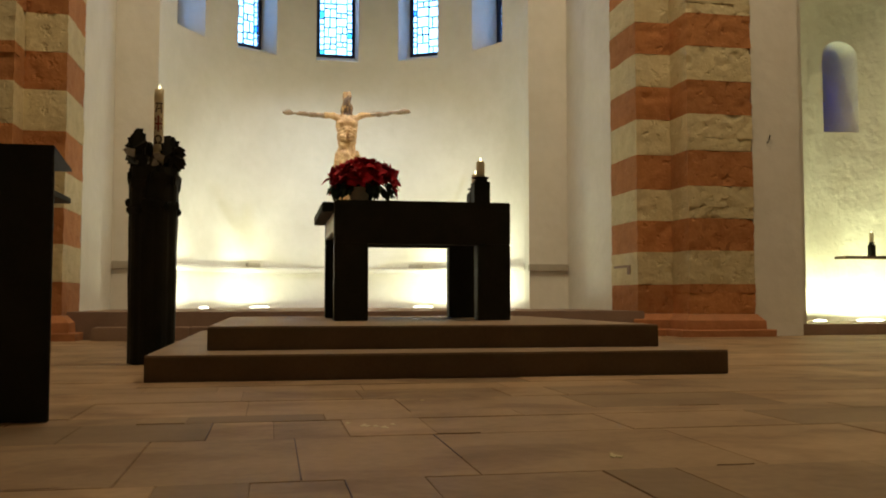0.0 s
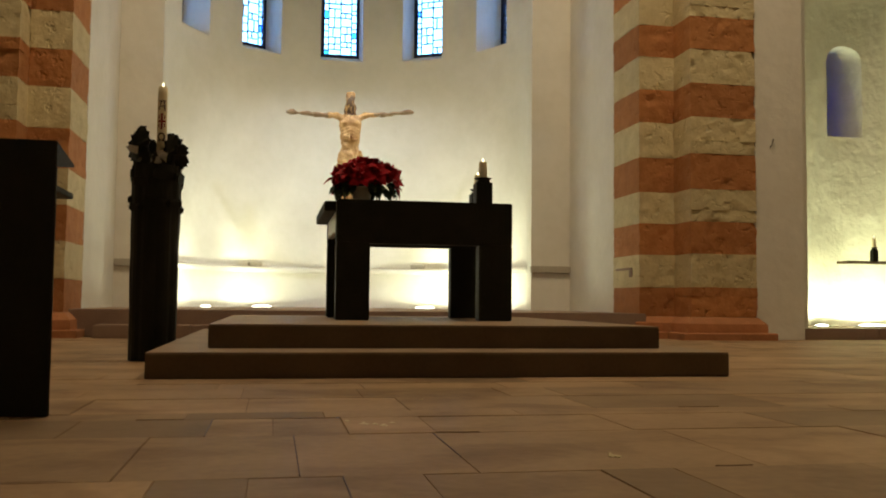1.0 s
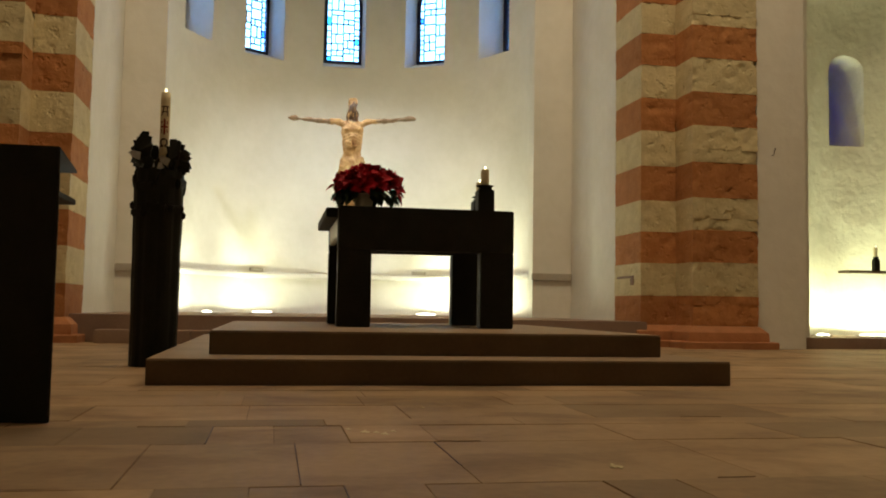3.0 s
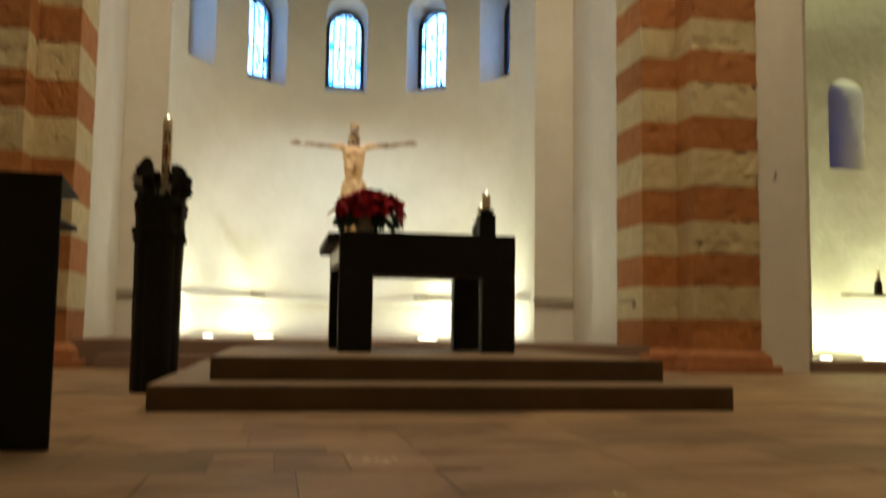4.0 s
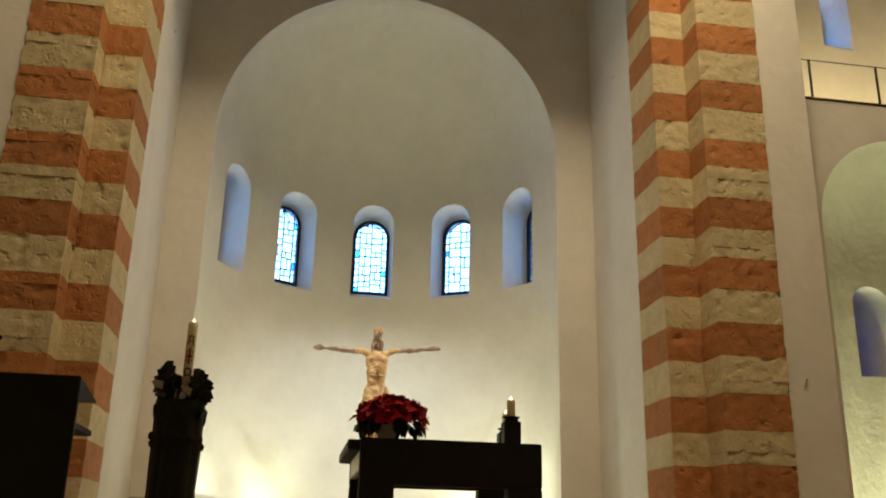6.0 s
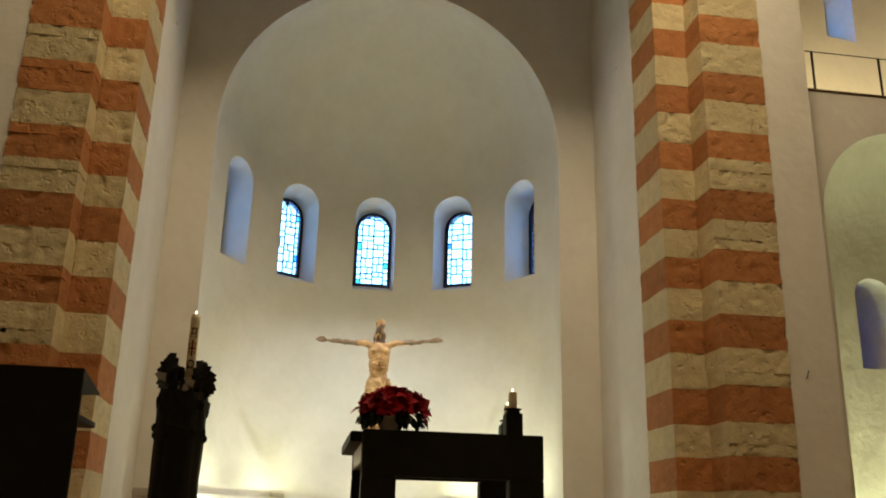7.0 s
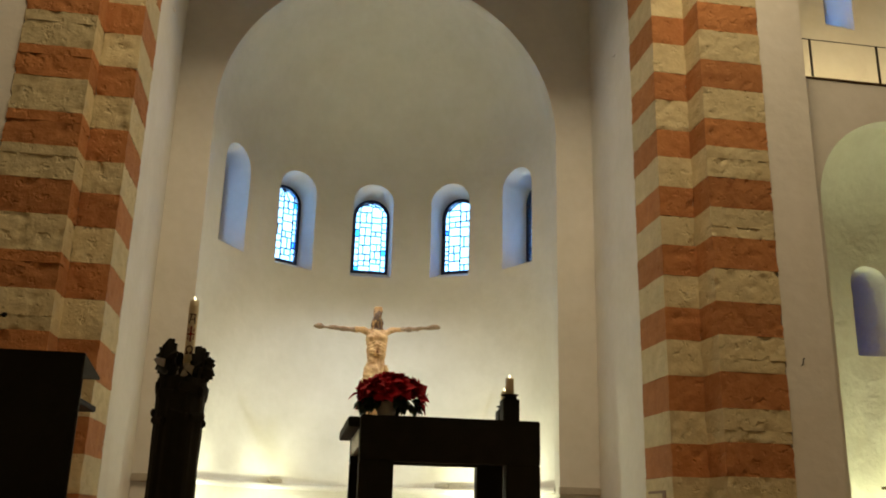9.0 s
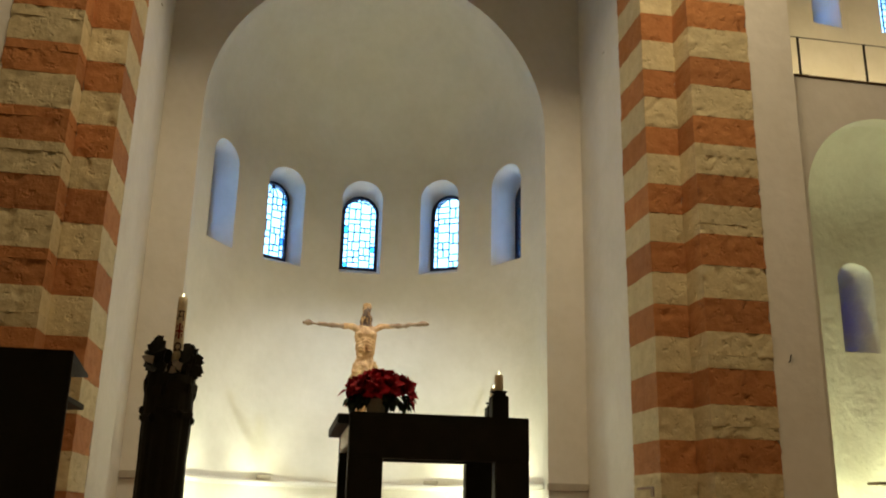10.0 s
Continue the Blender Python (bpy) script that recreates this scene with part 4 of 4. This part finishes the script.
def pier(name, xa, xb, y_front, y_inner, xi, y_back, inner_right):
    """xa..xb: front block; xi: face of the inner block; courses red and pale in turn."""
    rng = random.Random(name)
    ob = thing(name, "worn stone pier in red and pale stripes on a plinth", "pier", "structure")
    core = bmesh.new()
    box(core, xa + 0.03, xb - 0.03, y_front + 0.03, y_back - 0.01, 0, Z_TOP - 0.01)
    i0, i1 = (xb - 0.05, xi - 0.03) if inner_right else (xi + 0.03, xa + 0.05)
    box(core, i0, i1, y_inner + 0.03, y_back - 0.012, 0, Z_TOP - 0.02)
    part("core", core, MORTAR, ob, "mortar core")
    j0, j1 = (xb + 0.001, xi) if inner_right else (xi, xa - 0.001)
    for k, (z0, z1) in enumerate(zip(ZK, ZK[1:])):
        mat = RED if k % 2 == 0 else BEIGE
        for bx in ((xa, xb, y_front), (j0, j1, y_inner)):
            zs = [z0, z1]
            if bx[1] - bx[0] > 0.7 and rng.random() < 0.4:
                zs = [z0, z0 + (z1 - z0) * rng.choice((0.35, 0.62, 0.7)), z1]
            for za, zb in zip(zs, zs[1:]):
                stone(ob, bx[0], bx[1], bx[2] - (0.005 if za > z0 else 0), y_back, za, zb, mat, rng.uniform(0, 50))
    # plinth: two steps and a chamfer, round both blocks
    for p, z0, z1, q in ((0.195, 0.0, 0.095, 0.185), (0.105, 0.095, 0.215, 0.10), (0.095, 0.215, 0.30, 0.012)):
        bm = bmesh.new()
        for x0, x1, yy in ((xa, xb, y_front), (min(j0, j1), max(j0, j1), y_inner)):
            lo = [(x0 - p, yy - p), (x1 + p, yy - p), (x1 + p, y_back), (x0 - p, y_back)]
            hi = [(x0 - q, yy - q), (x1 + q, yy - q), (x1 + q, y_back), (x0 - q, y_back)]
            va = [bm.verts.new((x, y, z0)) for x, y in lo]
            vm = [bm.verts.new((x, y, z1 - (0.012 if q > 0.1 else 0.085))) for x, y in lo]
            vb = [bm.verts.new((x, y, z1)) for x, y in hi]
            for a, b in ((va, vm), (vm, vb)):
                for i in range(4):
                    bm.faces.new((a[i], a[(i + 1) % 4], b[(i + 1) % 4], b[i]))
            bm.faces.new(vb)
        part("plinth_course", bm, PLINTH, ob, "stepped red plinth stone")
    return ob


south = pier("pier_south", 5.506, 6.458, 11.315, 11.83, 4.986, 12.80, False)
# dark L of thin blocks on the side face, marking a notch
bm = bmesh.new()
box(bm, 4.972, 5.02, 12.09, 12.69, 0.95, 0.985, bevel=0.004)
box(bm, 4.972, 5.02, 12.09, 12.19, 0.85, 0.955, bevel=0.004)
part("notch_patch", bm, CHOIRSTONE, south, "dark L-shaped patch at a notch in the stone")
bm = bmesh.new()
for p, q in (((6.73, 11.31, 2.75), (6.705, 11.295, 2.72)), ((6.705, 11.295, 2.72), (6.70, 11.30, 2.67)), ((6.70, 11.30, 2.67), (6.685, 11.325, 2.645)), ((6.73, 11.335, 2.752), (6.73, 11.31, 2.75))):
    p, q = Vector(p), Vector(q)
    t = bmesh.ops.create_cone(bm, cap_ends=True, segments=8, radius1=0.006, radius2=0.006, depth=(q - p).length)["verts"]
    bmesh.ops.transform(bm, matrix=Matrix.Translation((p + q) / 2) @ (q - p).to_track_quat("Z", "Y").to_matrix().to_4x4(), verts=t)
solid("wall_hook", bm, IRON, "small dark iron hook in the plastered pilaster", "hook")
pier("pier_north", -3.84, -2.942, 11.055, 11.477, -2.454, 12.50, True)

# ---------------------------------------------------------------- floor slabs, in rows across the church
rng = random.Random(12)
ROWS = [-9.9 + 0.54 * i for i in range(20)] + [0.9, 1.35, 1.92, 2.48, 3.25, 3.71, 3.92, 4.47, 4.92, 5.25, 5.6]
while ROWS[-1] < 11.4:
    ROWS.append(ROWS[-1] + rng.choice((0.34, 0.42, 0.5, 0.6)))
KNOWN = {1.92: (-0.9, -0.29, -0.05, 0.2, 0.42, 0.93, 1.15, 1.75), 2.48: (-0.95, -0.40, 0.085, 0.58, 1.45, 2.2), 3.25: (-0.71, -0.22, 0.013, 0.28, 0.6, 1.35, 2.05, 2.8),
         3.71: (-1.0, -0.33, 0.22, 1.05, 2.0), 3.92: (-0.8, -0.1, 0.6, 1.45, 2.4), 4.47: (-0.9, -0.14, 0.45, 1.2, 1.5, 2.3), 4.92: (-0.66, -0.28, 0.5, 1.3, 2.1)}
GREY = {(1.92, -0.29), (3.71, -0.33), (1.92, 0.93), (3.92, 1.45), (3.25, 2.05)}
far_mesh = ([], [])
count = 0


def slab_box(x0, x1, y0, y1, dz, tilt):
    b = 0.0016
    lo = [(x0, y0), (x1, y0), (x1, y1), (x0, y1)]
    hi = [(x0 + b, y0 + b), (x1 - b, y0 + b), (x1 - b, y1 - b), (x0 + b, y1 - b)]
    v = [(x, y, -0.02) for x, y in lo] + [(x, y, dz - 0.004) for x, y in lo] + [(x, y, dz + tilt * (x - x0)) for x, y in hi]
    f = [(0, 1, 5, 4), (1, 2, 6, 5), (2, 3, 7, 6), (3, 0, 4, 7), (4, 5, 9, 8), (5, 6, 10, 9), (6, 7, 11, 10), (7, 4, 8, 11), (8, 9, 10, 11)]
    return v, f


for y0, y1 in zip(ROWS, ROWS[1:]):
    xs = list(KNOWN.get(y0, (rng.uniform(-0.4, 0.4),)))
    while xs[-1] < 10.5:
        xs.append(xs[-1] + rng.choice((0.45, 0.6, 0.75, 0.9, 1.15)))
    while xs[0] > -6.3:
        xs.insert(0, xs[0] - rng.choice((0.45, 0.6, 0.75, 0.9, 1.15)))
    for x0, x1 in zip(xs, xs[1:]):
        g = 0.0010
        v, f = slab_box(x0 + g * rng.uniform(0.4, 1.2), x1 - g * rng.uniform(0.4, 1.2), y0 + g * rng.uniform(0.4, 1.2), y1 - g * rng.uniform(0.4, 1.2), rng.uniform(-0.002, 0.001), rng.uniform(-0.0008, 0.0008))
        if count < 300 and y0 < 7.4 and x0 < 0.75 * y1 + 1.5 and x1 > -0.45 * y1 - 1.0:
            me = bpy.data.meshes.new("slab")
            me.from_pydata(v, [], f)
            me.materials.append(FLOOR_GREY if (y0, x0) in GREY or rng.random() < 0.03 else FLOOR)
            ob = new("slab", me)
            ob.parent = floor
            count += 1
        else:
            k = len(far_mesh[0])
            far_mesh[0].extend(v)
            far_mesh[1].extend([tuple(i + k for i in q) for q in f])
me = bpy.data.meshes.new("far_slabs")
me.from_pydata(far_mesh[0], [], far_mesh[1])
me.materials.append(FLOOR)
ob = tagged(new("far_slabs", me), kind="stuff")
ob.parent = floor
# pale worn chips on the slabs
for x, y, w in ((1.055, 2.70, 0.022), (0.30, 3.60, 0.012), (0.36, 3.52, 0.020), (0.40, 3.50, 0.013), (0.43, 3.46, 0.016), (0.47, 3.53, 0.011), (0.72, 4.35, 0.008)):
    bm = bmesh.new()
    prism(bm, [(x + w * math.cos(a) * (0.7 + 0.5 * math.sin(a * 3 + x * 9)), y + w * 2.2 * math.sin(a) * (0.8 + 0.3 * math.cos(a * 5))) for a in [i * math.pi / 8 for i in range(16)]], "z", 0.0, 0.002)
    solid("floor_chip", bm, BEIGE, "small pale chip in a floor slab", "floor chip")
# dark cracks and worn joints between the slabs
for x, y, w, d in ((0.70, 3.255, 0.055, 0.006), (0.62, 3.262, 0.03, 0.004), (1.95, 3.93, 0.10, 0.005), (-0.42, 3.715, 0.09, 0.008), (1.35, 2.492, 0.06, 0.004), (-0.62, 2.50, 0.09, 0.004)):
    bm = bmesh.new()
    up = [(x + w * (2 * i / 12 - 1), y + d * (0.3 + abs(noise.noise(Vector((i * 1.3, x * 9, y))))) * (1 - (2 * i / 12 - 1) ** 2)) for i in range(13)]
    lo = [(u, y - d * (0.3 + abs(noise.noise(Vector((i * 1.7, x * 5, y + 4))))) * (1 - (2 * i / 12 - 1) ** 2) - 0.0005) for i, (u, _) in enumerate(up)]
    prism(bm, up + lo[::-1], "z", -0.002, 0.0016)
    solid("floor_crack", bm, JOINT, "dark crumbled crack along a slab joint", "floor crack")
# open joints between slabs, running towards the apse
for x, y0, y1 in ((0.085, 2.50, 3.24), (-0.22, 3.26, 3.70), (0.20, 1.95, 2.47), (0.58, 2.75, 3.24)):
    bm = bmesh.new()
    side_a = [(x - 0.0016 - 0.0012 * noise.noise(Vector((x * 7, i * 0.9, 2))), y0 + (y1 - y0) * i / 10) for i in range(11)]
    side_b = [(x + 0.0016 + 0.0012 * noise.noise(Vector((x * 7, i * 0.9, 8))), y0 + (y1 - y0) * i / 10) for i in range(11)]
    prism(bm, side_a + side_b[::-1], "z", -0.002, 0.0016)
    solid("floor_crack", bm, PAINT_DARK, "thin dark open joint between floor slabs", "floor crack")
